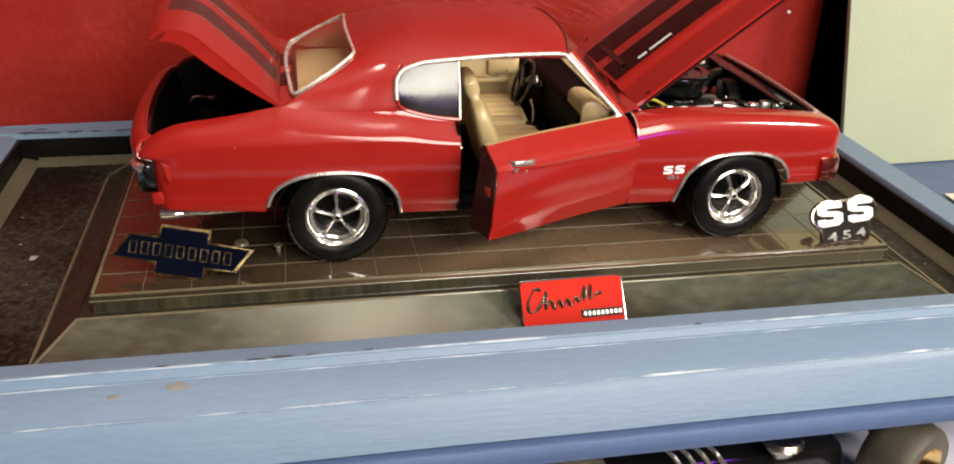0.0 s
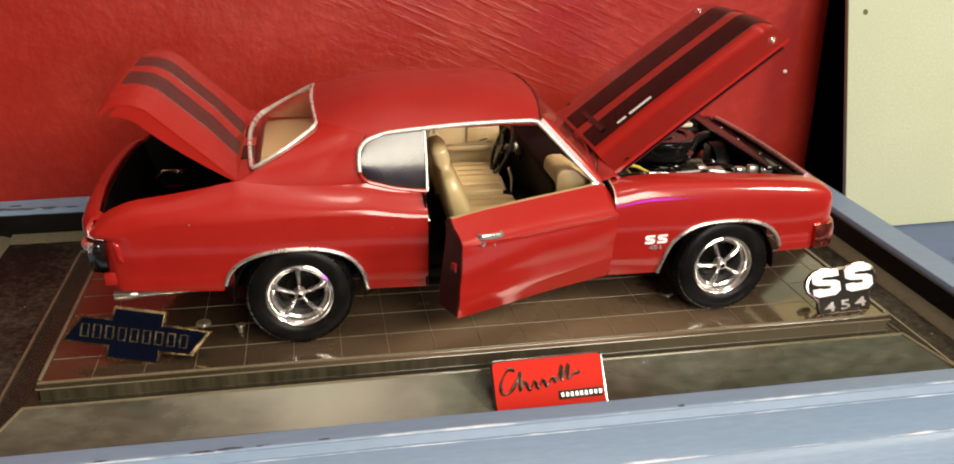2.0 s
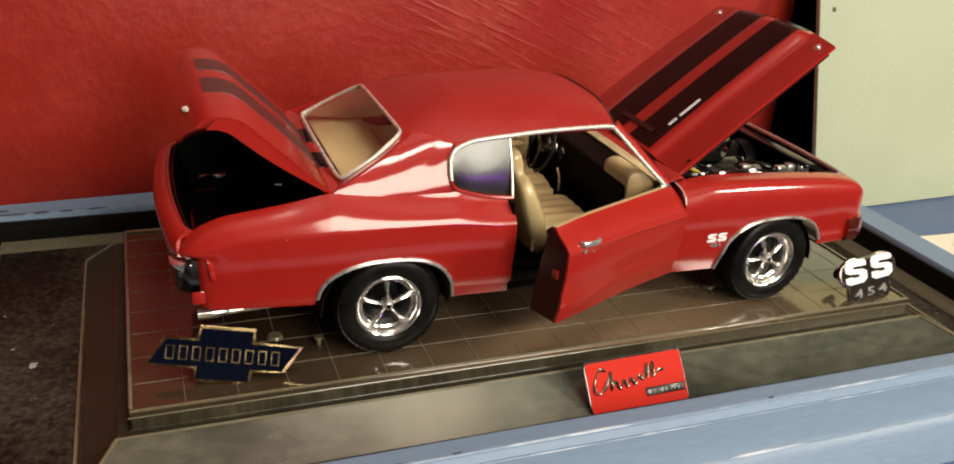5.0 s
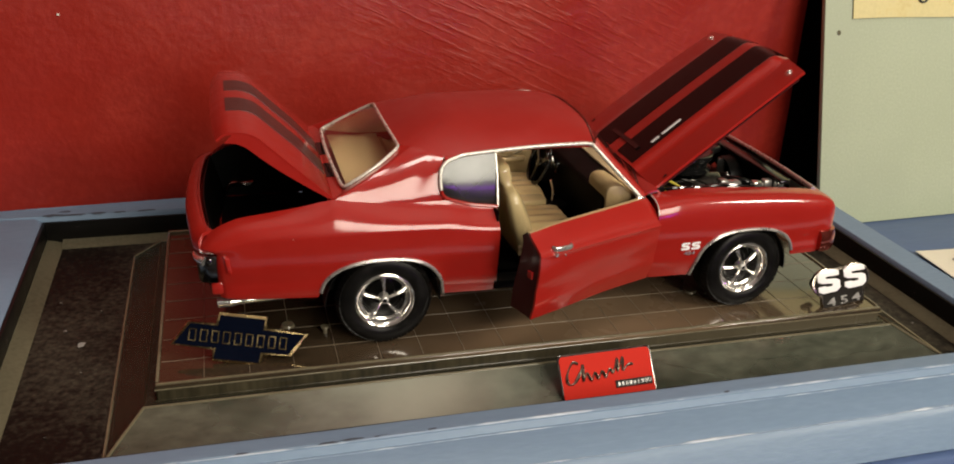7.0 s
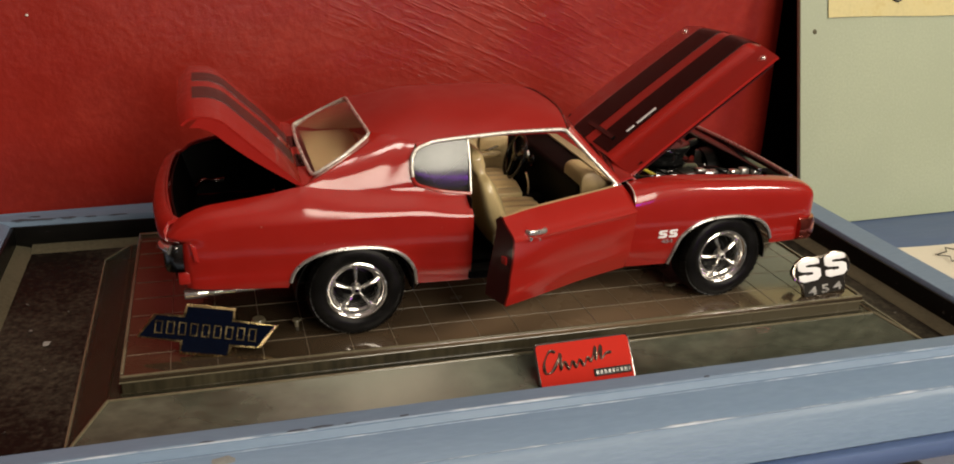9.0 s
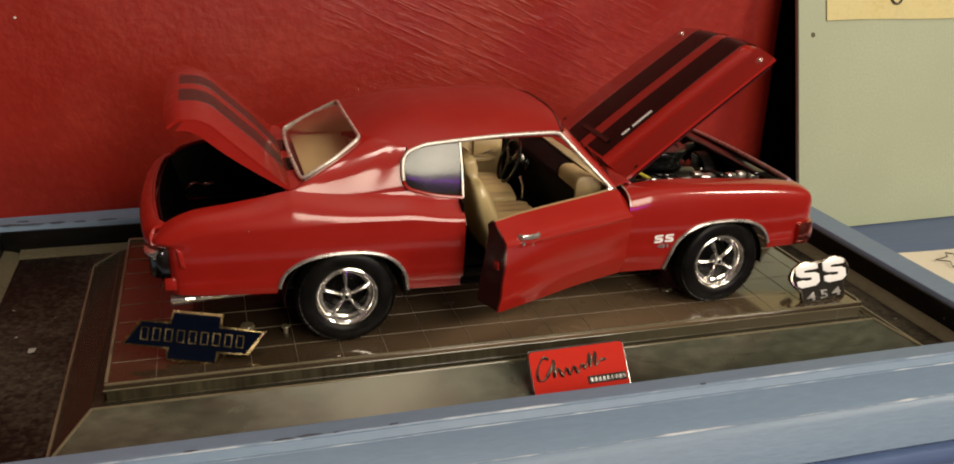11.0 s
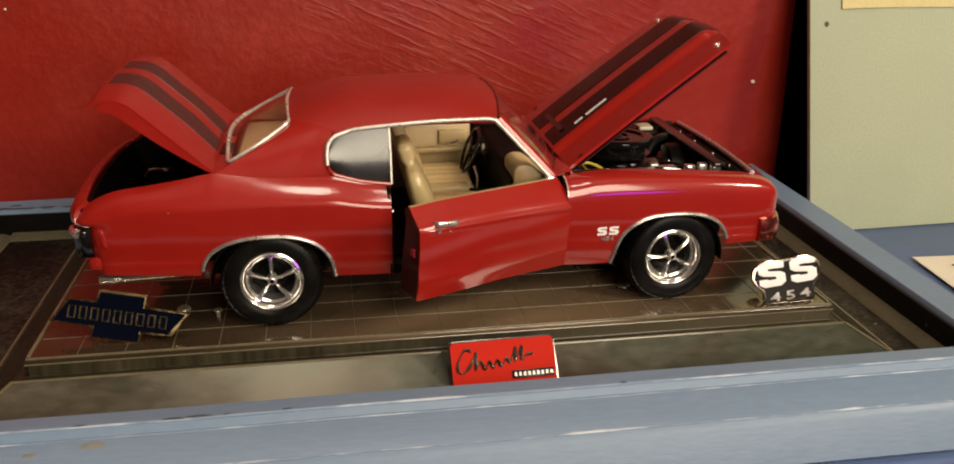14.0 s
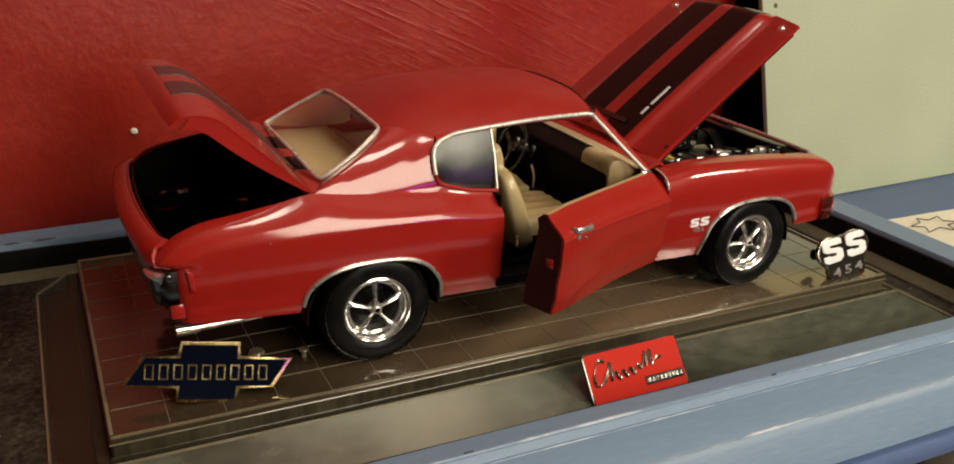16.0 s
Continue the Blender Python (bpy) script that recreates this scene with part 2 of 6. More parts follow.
GREEN = material("pale_green_card", (0.365, 0.410, 0.285), 0.62, vary=0.05, grain=700, bump=0.00006, blotch=12, second=(0.39, 0.435, 0.305), mix_at=(0.47, 0.6))
YELLOWED = material("yellowed_paper", (0.60, 0.52, 0.25), 0.65, vary=0.10, grain=350, blotch=45, second=(0.52, 0.43, 0.19), mix_at=(0.54, 0.68))
PAPER = material("cream_paper", (0.74, 0.70, 0.57), 0.65, vary=0.04, grain=400)
INK = material("dark_ink", (0.04, 0.04, 0.03), 0.6)
LILAC = material("pale_lilac_shelf", (0.55, 0.56, 0.66), 0.45, vary=0.1, grain=300)
# Unseen walls, coloured dark so that little light bounces back into the tray.
ROOM_WALL = material("dim_room_wall", (0.11, 0.095, 0.075), 0.7, vary=0.06, grain=60, blotch=4)
ROOM_CEILING = material("white_ceiling", (0.75, 0.74, 0.72), 0.8, vary=0.04, grain=60, blotch=4)
ROOM_FLOOR = material("brown_floor", (0.14, 0.09, 0.06), 0.5, vary=0.2, grain=40, blotch=4)
GLASS = glass("window_glass", (0.94, 0.94, 0.92))
QGLASS = material("mirrored_quarter_glass", (0.085, 0.087, 0.085), 0.30, metal=0.8, coat=0.22, vary=0.35, grain=60, blotch=30, coat_rough=0.07, rough_vary=0.08)
# The red that this chrome reflects is put into its metal colour.
BUMPER_RED = material("chrome_with_red_reflection", (0.42, 0.085, 0.06), 0.16, metal=0.9, coat=0.5, vary=0.2, blotch=200)
FLANK = material("smoky_acrylic_flank", (0.040, 0.034, 0.020), 0.22, grain=420, vary=0.7, blotch=60, spec=0.3, stretch=(1, 1, 0.08))
# Darker copy of the skirt acrylic: the sides' dimmer look is in the colour.
ACRYLIC_DIM = material("dim_acrylic_side", (0.052, 0.048, 0.030), 0.3, coat=0.4, grain=500, vary=0.4, blotch=30, spec=0.2, coat_rough=0.2)
ACRYLIC_DIM.node_tree.nodes["Principled BSDF"].inputs["Alpha"].default_value = 0.42
# Warm patch by the door: dust haze and bounced red light, both as colour.
pale_patch(ACRYLIC, 0.020, 0.125, (0.175, 0.116, 0.070))
# Paler towards the right end of the step wall.
pale_patch(FLANK, 0.11, 0.17, (0.080, 0.068, 0.044))
DUSTY_TYRE = material("dusty_brown_tyre", (0.085, 0.072, 0.052), 0.6, grain=700, vary=0.3, blotch=60)

# ---- building tools ----


def link_mesh(name, me, mat, parent=None, label="", sharp=38):
    me.materials.append(mat)
    if sharp:
        me.shade_smooth()
        me.set_sharp_from_angle(angle=radians(sharp))
    ob = new(name, me)
    if parent:
        ob.parent = parent
    if label:
        tagged(ob, label)
    return ob


def part(name, bm, mat, parent=None, label="", sharp=38, weld=True):
    if weld:
        bmesh.ops.remove_doubles(bm, verts=bm.verts, dist=1e-7)
    bmesh.ops.recalc_face_normals(bm, faces=bm.faces)
    me = bpy.data.meshes.new(name)
    bm.to_mesh(me)
    bm.free()
    return link_mesh(name, me, mat, parent, label, sharp)


def thing(name, label, category, group="", at=(0, 0, 0), turn=(0, 0, 0)):
    ob = new(name)
    ob.empty_display_size = 0.01
    ob.matrix_world = pose(*at, *turn)
    return tagged(ob, label, category, group)


def box(bm, x0, x1, y0, y1, z0, z1, bevel=0.0, m=None, segs=2):
    made = bmesh.ops.create_cube(bm, size=1.0)["verts"]
    for v in made:
        v.co = Vector((x0 + (v.co.x + 0.5) * (x1 - x0), y0 + (v.co.y + 0.5) * (y1 - y0), z0 + (v.co.z + 0.5) * (z1 - z0)))
        if m:
            v.co = m @ v.co
    if bevel:
        edges = list({e for v in made for e in v.link_edges})
        bmesh.ops.bevel(bm, geom=edges, offset=bevel, segments=segs, affect="EDGES", profile=0.5)
    return bm


def a_box(*args, **kw):
    return box(bmesh.new(), *args, **kw)


def faces_from(bm, rows, closed_v=False, closed_u=False):
    """Quads between rows of points."""
    vs = [[bm.verts.new(p) for p in row] for row in rows]
    nu, nv = len(vs), len(vs[0])
    for i in range(nu if closed_u else nu - 1):
        for j in range(nv if closed_v else nv - 1):
            q = (vs[i][j], vs[(i + 1) % nu][j], vs[(i + 1) % nu][(j + 1) % nv], vs[i][(j + 1) % nv])
            bm.faces.new(q)
    return vs


def lathe(bm, profile, origin=(0, 0, 0), axis="y", seg=40, m=None):
    """Turns (radius, along) round the axis."""
    rows = []
    for i in range(seg):
        a = 2 * math.pi * i / seg
        c, s = math.cos(a), math.sin(a)
        row = []
        for r, h in profile:
            p = {"y": (r * c, h, r * s), "z": (r * c, r * s, h), "x": (h, r * c, r * s)}[axis]
            p = Vector(p) + Vector(origin)
            row.append(m @ p if m else p)
        rows.append(row)
    faces_from(bm, rows, closed_u=True)
    return bm


def tube(bm, pts, r, seg=8, closed=False):
    pts = [Vector(p) for p in pts]
    n = len(pts)
    rows, side = [], None
    for i, p in enumerate(pts):
        a = pts[(i - 1) % n] if closed or i else p
        b = pts[(i + 1) % n] if closed or i < n - 1 else p
        d = (b - a).normalized()
        if side is None:
            side = d.cross(Vector((0, 0, 1)) if abs(d.z) < 0.9 else Vector((0, 1, 0))).normalized()
        side = (side - d * side.dot(d)).normalized()
        up = d.cross(side)
        rr = r[i] if isinstance(r, (list, tuple)) else r
        rows.append([p + rr * (math.cos(2 * math.pi * k / seg) * side + math.sin(2 * math.pi * k / seg) * up) for k in range(seg)])
    vs = faces_from(bm, rows, closed_v=True, closed_u=closed)
    if not closed:
        bm.faces.new(vs[0]), bm.faces.new(vs[-1])
    return bm


def smooth_line(pts, n=8):
    """Points along a smooth line through the given ones."""
    pts = [Vector(p) for p in pts]
    out = []
    for i in range(len(pts) - 1):
        p0, p1, p2, p3 = pts[max(i - 1, 0)], pts[i], pts[i + 1], pts[min(i + 2, len(pts) - 1)]
        for k in range(n):
            t = k / n
            out.append(0.5 * (2 * p1 + (p2 - p0) * t + (2 * p0 - 5 * p1 + 4 * p2 - p3) * t * t + (3 * p1 - p0 - 3 * p2 + p3) * t ** 3))
    return out + [pts[-1]]


def shell(bm, rows, thick, hint):
    """A sheet through rows of points with thickness away from hint."""
    a = np.array([[tuple(p) for p in row] for row in rows], float)
    n = np.cross(np.gradient(a, axis=0), np.gradient(a, axis=1))
    n /= np.linalg.norm(n, axis=2, keepdims=True) + 1e-12
    if (n * np.array(hint)).sum() < 0:
        n = -n
    b = a - n * thick
    outer = faces_from(bm, a.tolist())
    inner = faces_from(bm, b.tolist())
    nu, nv = len(outer), len(outer[0])
    for i in range(nu - 1):
        for j in (0, nv - 1):
            bm.faces.new((outer[i][j], outer[i + 1][j], inner[i + 1][j], inner[i][j]))
    for j in range(nv - 1):
        for i in (0, nu - 1):
            bm.faces.new((outer[i][j], outer[i][j + 1], inner[i][j + 1], inner[i][j]))
    return bm


def prism(bm, outline, depth, m=None, bevel=0.0):
    """An outline in x, z pushed along y by depth."""
    m = m or Matrix()
    front = [bm.verts.new(m @ Vector((x, 0, z))) for x, z in outline]
    back = [bm.verts.new(m @ Vector((x, depth, z))) for x, z in outline]
    bm.faces.new(front), bm.faces.new(back)
    n = len(outline)
    sides = [bm.faces.new((front[i], front[(i + 1) % n], back[(i + 1) % n], back[i])) for i in range(n)]
    if bevel:
        rim = [e for e in bm.edges if e.verts[0] in front and e.verts[1] in front]
        bmesh.ops.bevel(bm, geom=rim, offset=bevel, segments=2, affect="EDGES", profile=0.5)
    return bm


def curve(xs, ys):
    """A smooth function through the points."""
    xs, ys = np.array(xs, float), np.array(ys, float)
    h, d = np.diff(xs), np.diff(ys) / np.diff(xs)
    m = np.zeros(len(xs))
    m[0], m[-1] = d[0], d[-1]
    for i in range(1, len(xs) - 1):
        if d[i - 1] * d[i] > 0:
            m[i] = 2 * d[i - 1] * d[i] / (d[i - 1] + d[i])

    def f(x):
        x = min(max(x, xs[0]), xs[-1])
        i = min(max(int(np.searchsorted(xs, x)) - 1, 0), len(xs) - 2)
        t = (x - xs[i]) / h[i]
        return float((2 * t ** 3 - 3 * t * t + 1) * ys[i] + (t ** 3 - 2 * t * t + t) * h[i] * m[i]
                     + (3 * t * t - 2 * t ** 3) * ys[i + 1] + (t ** 3 - t * t) * h[i] * m[i + 1])
    return f


def written(name, text, size, depth, mat, parent, m, label=""):
    """Letters of the built-in font as a mesh."""
    c = bpy.data.curves.new(name, "FONT")
    c.body, c.size, c.extrude, c.align_x, c.align_y, c.resolution_u = text, size, depth, "CENTER", "CENTER", 3
    c.offset = size * 0.02
    tmp = bpy.data.objects.new(name, c)
    me = bpy.data.meshes.new_from_object(tmp)
    bpy.data.objects.remove(tmp)
    me.transform(m)
    return link_mesh(name, me, mat, parent, label, sharp=30)


def lerp(a, b, t):
    return a + (b - a) * t

# ---- the room ----
WALL_SLOPE = 0.045


def wall_y(x):
    return 0.1205 + WALL_SLOPE * x


def red_wall():
    """The painted wall behind the tray, with a slight lumpy relief."""
    bm = bmesh.new()
    xs = [-1.9] + [-0.9 + 0.6 * i / 12 for i in range(13)] + [-0.3 + 0.596 * i / 120 for i in range(1, 121)]
    zs = [-0.9, -0.5, -0.2] + [-0.1 + 0.35 * i / 70 for i in range(71)] + [0.5, 1.0, 1.5]
    rows = []
    for x in xs:
        row = []
        for z in zs:
            y = wall_y(x) + 0.0007 * noise.noise(Vector((x * 22, 0, z * 22))) + 0.00018 * noise.noise(Vector((x * 160 + z * 120, 3, z * 60 - x * 40)))
            row.append((x, y, z))
        rows.append(row)
    shell(bm, rows, 0.05, (0, -1, 0))
    return tagged(part("wall_back", bm, WALL_RED, sharp=60), "glossy red painted wall with brush marks", "wall", kind="structure")


red_wall()
for wx, wz, r in ((0.2745, 0.049, 0.0011), (-0.0555, 0.0415, 0.0015), (0.20, 0.115, 0.0005), (-0.13, 0.10, 0.0006), (0.06, 0.13, 0.0006), (0.02, 0.115, 0.0004)):
    bm = bmesh.new()
    bmesh.ops.create_icosphere(bm, subdivisions=2, radius=r)
    for v in bm.verts:
        v.co = Vector((v.co.x * 1.2, v.co.y * 0.35, v.co.z)) * (1 + 0.25 * noise.noise(v.co * 900))
    ob = part("plaster_speck", bm, SPECK)
    ob.location = (wx, wall_y(wx) - 0.0006, wz)
    tagged(ob, "small pale speck of bare plaster in the red wall", "speck", "specks on the wall")

# Near-black strip that closes the view right of the red wall's end.
bm = a_box(0.2965, 0.62, 0.150, 0.20, -0.9, 1.5, bevel=0.002)
tagged(part("black_strip", bm, NEAR_BLACK), "near-black upright strip beside the red wall", "trim", kind="structure")
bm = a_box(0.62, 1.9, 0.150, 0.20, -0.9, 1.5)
tagged(part("wall_back_side", bm, ROOM_WALL), "unseen back wall, dark to keep bounced light low", "wall", kind="structure")
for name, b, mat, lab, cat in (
        ("wall_left", (-1.95, -1.9, -2.6, 0.16, -0.9, 1.5), ROOM_WALL, "unseen room wall, dark to keep bounced light low", "wall"),
        ("wall_right", (1.9, 1.95, -2.6, 0.2, -0.9, 1.5), ROOM_WALL, "unseen room wall, dark to keep bounced light low", "wall"),
        ("wall_front", (-1.95, 1.95, -2.65, -2.6, -0.9, 1.5), ROOM_WALL, "unseen room wall, dark to keep bounced light low", "wall"),
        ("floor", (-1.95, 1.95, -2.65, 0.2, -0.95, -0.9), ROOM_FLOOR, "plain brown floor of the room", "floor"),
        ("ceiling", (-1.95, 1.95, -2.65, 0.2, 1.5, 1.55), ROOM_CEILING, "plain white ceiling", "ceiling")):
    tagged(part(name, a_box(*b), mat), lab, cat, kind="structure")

# ---- the cabinet under the tray ----
cabinet = thing("display_cabinet", "blue painted wooden cabinet with an open shelf below its top", "cabinet", at=(0, 0, -0.9))


def under(name, b, mat, label="", bevel=0.0012):
    x0, x1, y0, y1, z0, z1 = b
    return part(name, a_box(x0, x1, y0, y1, z0 + 0.9, z1 + 0.9, bevel=bevel), mat, cabinet, label)


under("cabinet_top", (-0.75, 0.85, -0.1385, 0.108, -0.036, -0.0272), BLUE_DEEP, "blue painted top board", bevel=0.0025)
under("shelf_board", (-0.75, 0.85, -0.145, 0.105, -0.100, -0.088), LILAC, "pale shelf board under the top")
under("side_board", (-0.77, -0.75, -0.15, 0.08, -0.9, -0.027), BLUE_DEEP)
under("side_board", (0.85, 0.87, -0.15, 0.14, -0.9, -0.027), BLUE_DEEP)
under("back_board", (-0.75, 0.85, 0.070, 0.078, -0.9, -0.037), BLUE_DEEP)
under("base_board", (-0.75, 0.85, -0.14, 0.069, -0.9, -0.88), BLUE_DEEP)

# ---- the tray ----
IX0, IX1, IY0, IY1 = -0.1495, 0.2618, -0.1045, 0.1020
TRAY_FLOOR = -0.0140
tray = thing("display_tray", "shallow wooden tray with worn blue frame and black lining", "tray", at=(0.05, 0, -0.0268))


def in_tray(name, bm, mat, label="", **kw):
    bmesh.ops.translate(bm, verts=bm.verts, vec=(-0.05, 0, 0.0268))
    return part(name, bm, mat, tray, label, **kw)


in_tray("tray_bottom", a_box(IX0 - 0.004, IX1 + 0.004, IY0 - 0.004, IY1 + 0.004, -0.0266, TRAY_FLOOR), FELT, "dusty black tray bottom")
# Front rail: a moulded section pushed along x.
FRONT_RAIL = [(-0.1050, -0.0266), (-0.1050, -0.0030), (-0.1062, -0.0018), (-0.1135, -0.0014), (-0.1148, -0.0022), (-0.1160, -0.0044), (-0.1178, -0.0048),
              (-0.1290, -0.0085), (-0.1308, -0.0098), (-0.1322, -0.0118), (-0.1365, -0.0225), (-0.1372, -0.0245), (-0.1350, -0.0266)]


def along_x(section, x0, x1, n=60, wob=0.0002):
    bm = bmesh.new()
    rows = []
    for i in range(n + 1):
        x = lerp(x0, x1, i / n)
        w = wob * noise.noise(Vector((x * 18, 0, 0)))
        rows.append([(x, y, z + (w if z > -0.026 else 0)) for y, z in section])
    vs = faces_from(bm, rows, closed_v=True)
    bm.faces.new(vs[0]), bm.faces.new(vs[-1])
    return bm


in_tray("front_rail", along_x(FRONT_RAIL, -0.197, 0.2815), BLUE, "moulded blue rail with worn paint", sharp=25)
for y, z, r in ((-0.1142, -0.00165, 0.00042), (-0.1168, -0.0046, 0.00035), (-0.1302, -0.0092, 0.00045)):
    pts, rad = [], []
    for i in range(241):
        x = lerp(-0.175, 0.281, i / 240)
        n = noise.noise(Vector((x * 42, y * 900, 1.7))) + 0.6 * noise.noise(Vector((x * 160, y * 500, 4.1)))
        pts.append((x, y + 0.00020 * n, z + 0.0002 * noise.noise(Vector((x * 18, 0, 0)))))
        rad.append(r * min(max(0.75 + 0.95 * n, 0.12), 1.5))
    bm = tube(bmesh.new(), pts, rad, 6)
    in_tray("worn_edge", bm, BLUE_WORN, "pale rubbed edge of the rail")
SIDE = [(0.0, -0.0266), (0.0, -0.0022), (0.0015, -0.0006), (0.0185, 0.0), (0.0200, -0.0012), (0.0206, -0.0266)]


def along_y(section, x, sign, y0, y1, n=40):
    bm = bmesh.new()
    vs = faces_from(bm, [[(x + sign * a, lerp(y0, y1, i / n), z) for a, z in section] for i in range(n + 1)], closed_v=True)
    bm.faces.new(vs[0]), bm.faces.new(vs[-1])
    return bm


in_tray("side_rail", along_y([(a * 0.80, z) for a, z in SIDE], IX1, 1, -0.1048, 0.1262), BLUE)
in_tray("side_rail", along_y([(a * 2.3, z) for a, z in SIDE], IX0, -1, -0.1048, 0.1100), BLUE)
in_tray("back_rail", along_x([(0.1022, -0.0266), (0.1022, -0.0016), (0.1035, 0.0002), (0.1115, 0.0010), (0.1118, -0.0266)], IX0 - 0.0400, IX1 - 0.0002), BLUE, "blue back rail against the red wall")
bm = bmesh.new()
faces_from(bm, [[(x, y, z) for y, z in ((0.1121, -0.0266), (0.1121, 0.0008), (wall_y(x) - 0.0012, 0.0012), (wall_y(x) - 0.0012, -0.0266))] for x in np.linspace(IX0 - 0.04, IX1, 30)], closed_v=True)
in_tray("filler_strip", bm, BLUE, "narrow blue strip along the wall")
for b in ((IX0 + 0.0002, IX1 - 0.0002, IY1 - 0.0016, IY1, TRAY_FLOOR, -0.0023), (IX0, IX0 + 0.0015, IY0, IY1 - 0.0017, TRAY_FLOOR, -0.0024),
          (IX1 - 0.0015, IX1, IY0, IY1 - 0.0017, TRAY_FLOOR, -0.0024), (IX0 + 0.002, IX1 - 0.002, IY0 - 0.0004, IY0 + 0.0012, TRAY_FLOOR, -0.0035)):
    in_tray("lining", a_box(*b, bevel=0.0003), BLACK_WORN, "black painted inner side")
MOULD = [(0.0, 0.0), (0.0, 0.0022), (0.0035, 0.0016), (0.0075, 0.0003), (0.0078, 0.0)]
for x, s in ((IX0 + 0.0016, 1), (IX1 - 0.0016, -1)):
    bm = bmesh.new()
    vs = faces_from(bm, [[(x + s * a, y, TRAY_FLOOR + z + 0.0001) for a, z in MOULD] for y in np.linspace(IY0 + 0.002, IY1 - 0.002, 30)], closed_v=True)
    bm.faces.new(vs[0]), bm.faces.new(vs[-1])
    in_tray("floor_moulding", bm, DUST, "dusty strip along the tray bottom")
bm = bmesh.new()
vs = faces_from(bm, [[(x, IY1 - 0.0018 - a, TRAY_FLOOR + z + 0.0001) for a, z in MOULD] for x in np.linspace(IX0 + 0.009, IX1 - 0.009, 40)], closed_v=True)
bm.faces.new(vs[0]), bm.faces.new(vs[-1])
in_tray("floor_moulding", bm, DUST, "dusty strip along the tray bottom")
# Lint on the tray bottom.
for i, (lx, ly, s) in enumerate(((-0.1200, -0.0090, 0.0042), (-0.1425, 0.056, 0.0036), (-0.1255, -0.073, 0.0012), (0.247, -0.062, 0.0016), (0.252, -0.010, 0.0010), (-0.115, 0.020, 0.0008), (-0.128, 0.004, 0.0020), (-0.133, 0.031, 0.0012), (-0.118, -0.031, 0.0010))):
    bm = bmesh.new()
    a = 0.9 + 0.8 * i
    rows = []
    for t in np.linspace(0, 1, 6):
        w = s * 0.22 * math.sin(math.pi * (0.08 + 0.84 * t)) * (1 + 0.4 * math.sin(5 * t + i))
        q = Vector((s * (t - 0.5) * math.cos(a), s * (t - 0.5) * math.sin(a), 0.0003 + 0.0004 * math.sin(3 * t + i)))
        side = Vector((-math.sin(a), math.cos(a), 0.35))
        rows.append([q - side * w, q + Vector((0, 0, 0.0001)), q + side * w])
    shell(bm, rows, 0.00012, (0, 0, 1))
    ob = part("lint_flake", bm, LINT)
    ob.location = (lx, ly, TRAY_FLOOR + 0.0002)
    tagged(ob, "small pale flake of lint on the tray bottom", "lint", "lint in the tray")

# Chips where the paint has come off the rails.


def chip(cx, cy, cz, rx, ry, slope, mat, seed):
    """A thin flake-shaped bare patch with a ragged edge, lying on a surface that rises by slope along y."""
    bm, rows = bmesh.new(), []
    for k in range(30):
        a = 2 * math.pi * k / 30
        q = 1 + 0.55 * noise.noise(Vector((math.cos(a) * 1.9, math.sin(a) * 1.9, seed * 3.1))) + 0.25 * noise.noise(Vector((math.cos(a) * 5, math.sin(a) * 5, seed)))
        rows.append([(cx + f * rx * q * math.cos(a), cy + f * ry * q * math.sin(a), cz + slope * f * ry * q * math.sin(a) + h) for f, h in ((0.02, 0.00022), (0.7, 0.0002), (1.0, -0.0001))])
    faces_from(bm, rows, closed_u=True)
    in_tray("paint_chip", bm, mat, "dark chip in the blue paint")


for k, (cx, cy, rx, ry) in enumerate(((-0.1440, 0.1040, 0.0052, 0.0012), (-0.1345, 0.1034, 0.0064, 0.0007), (-0.1225, 0.1037, 0.0042, 0.0010), (-0.1120, 0.1034, 0.0030, 0.0006), (-0.1385, 0.1072, 0.0030, 0.0008), (-0.0990, 0.1036, 0.0046, 0.0007))):
    chip(cx, cy, 0.0002 + 0.10 * (cy - 0.1035), rx, ry, 0.10, CHIP, k)
for k, (cx, rx) in enumerate(((-0.030, 0.0032), (-0.022, 0.0046), (-0.012, 0.0030), (0.006, 0.0018), (-0.058, 0.0024), (0.120, 0.0016))):
    chip(cx, -0.1138 + 0.0004 * (k % 2), -0.0014, rx, 0.00045, 0.05, CHIP, k + 20)

# Brown stains on the front rail.
for sx, sy, sr in ((-0.0535, -0.1195, 0.0036), (-0.0720, -0.1215, 0.0022)):
    bm = bmesh.new()
    rows = []
    for k in range(28):
        a = 2 * math.pi * k / 28
        q = 1 + 0.35 * noise.noise(Vector((math.cos(a) * 1.7, math.sin(a) * 1.7, sx * 300)))
        rows.append([(sx + f * sr * q * math.cos(a), sy + f * sr * 0.42 * q * math.sin(a), -0.0048 - 0.3304 * (-0.1178 - sy - f * sr * 0.42 * q * math.sin(a)) + 0.00022 + h) for f, h in ((0.02, 0.0), (0.6, 0.0), (1.0, -0.0002))])
    faces_from(bm, rows, closed_u=True)
    in_tray("stain", bm, STAIN, "faint brown stain")

# ---- the acrylic base ----
base = thing("acrylic_stand", "smoky acrylic stand with gridded top and dusty skirt", "display stand", at=(0.07, 0, TRAY_FLOOR - 0.0010))
PX0, PX1, PY0, PY1 = -0.0876, 0.2232, -0.0670, 0.0760
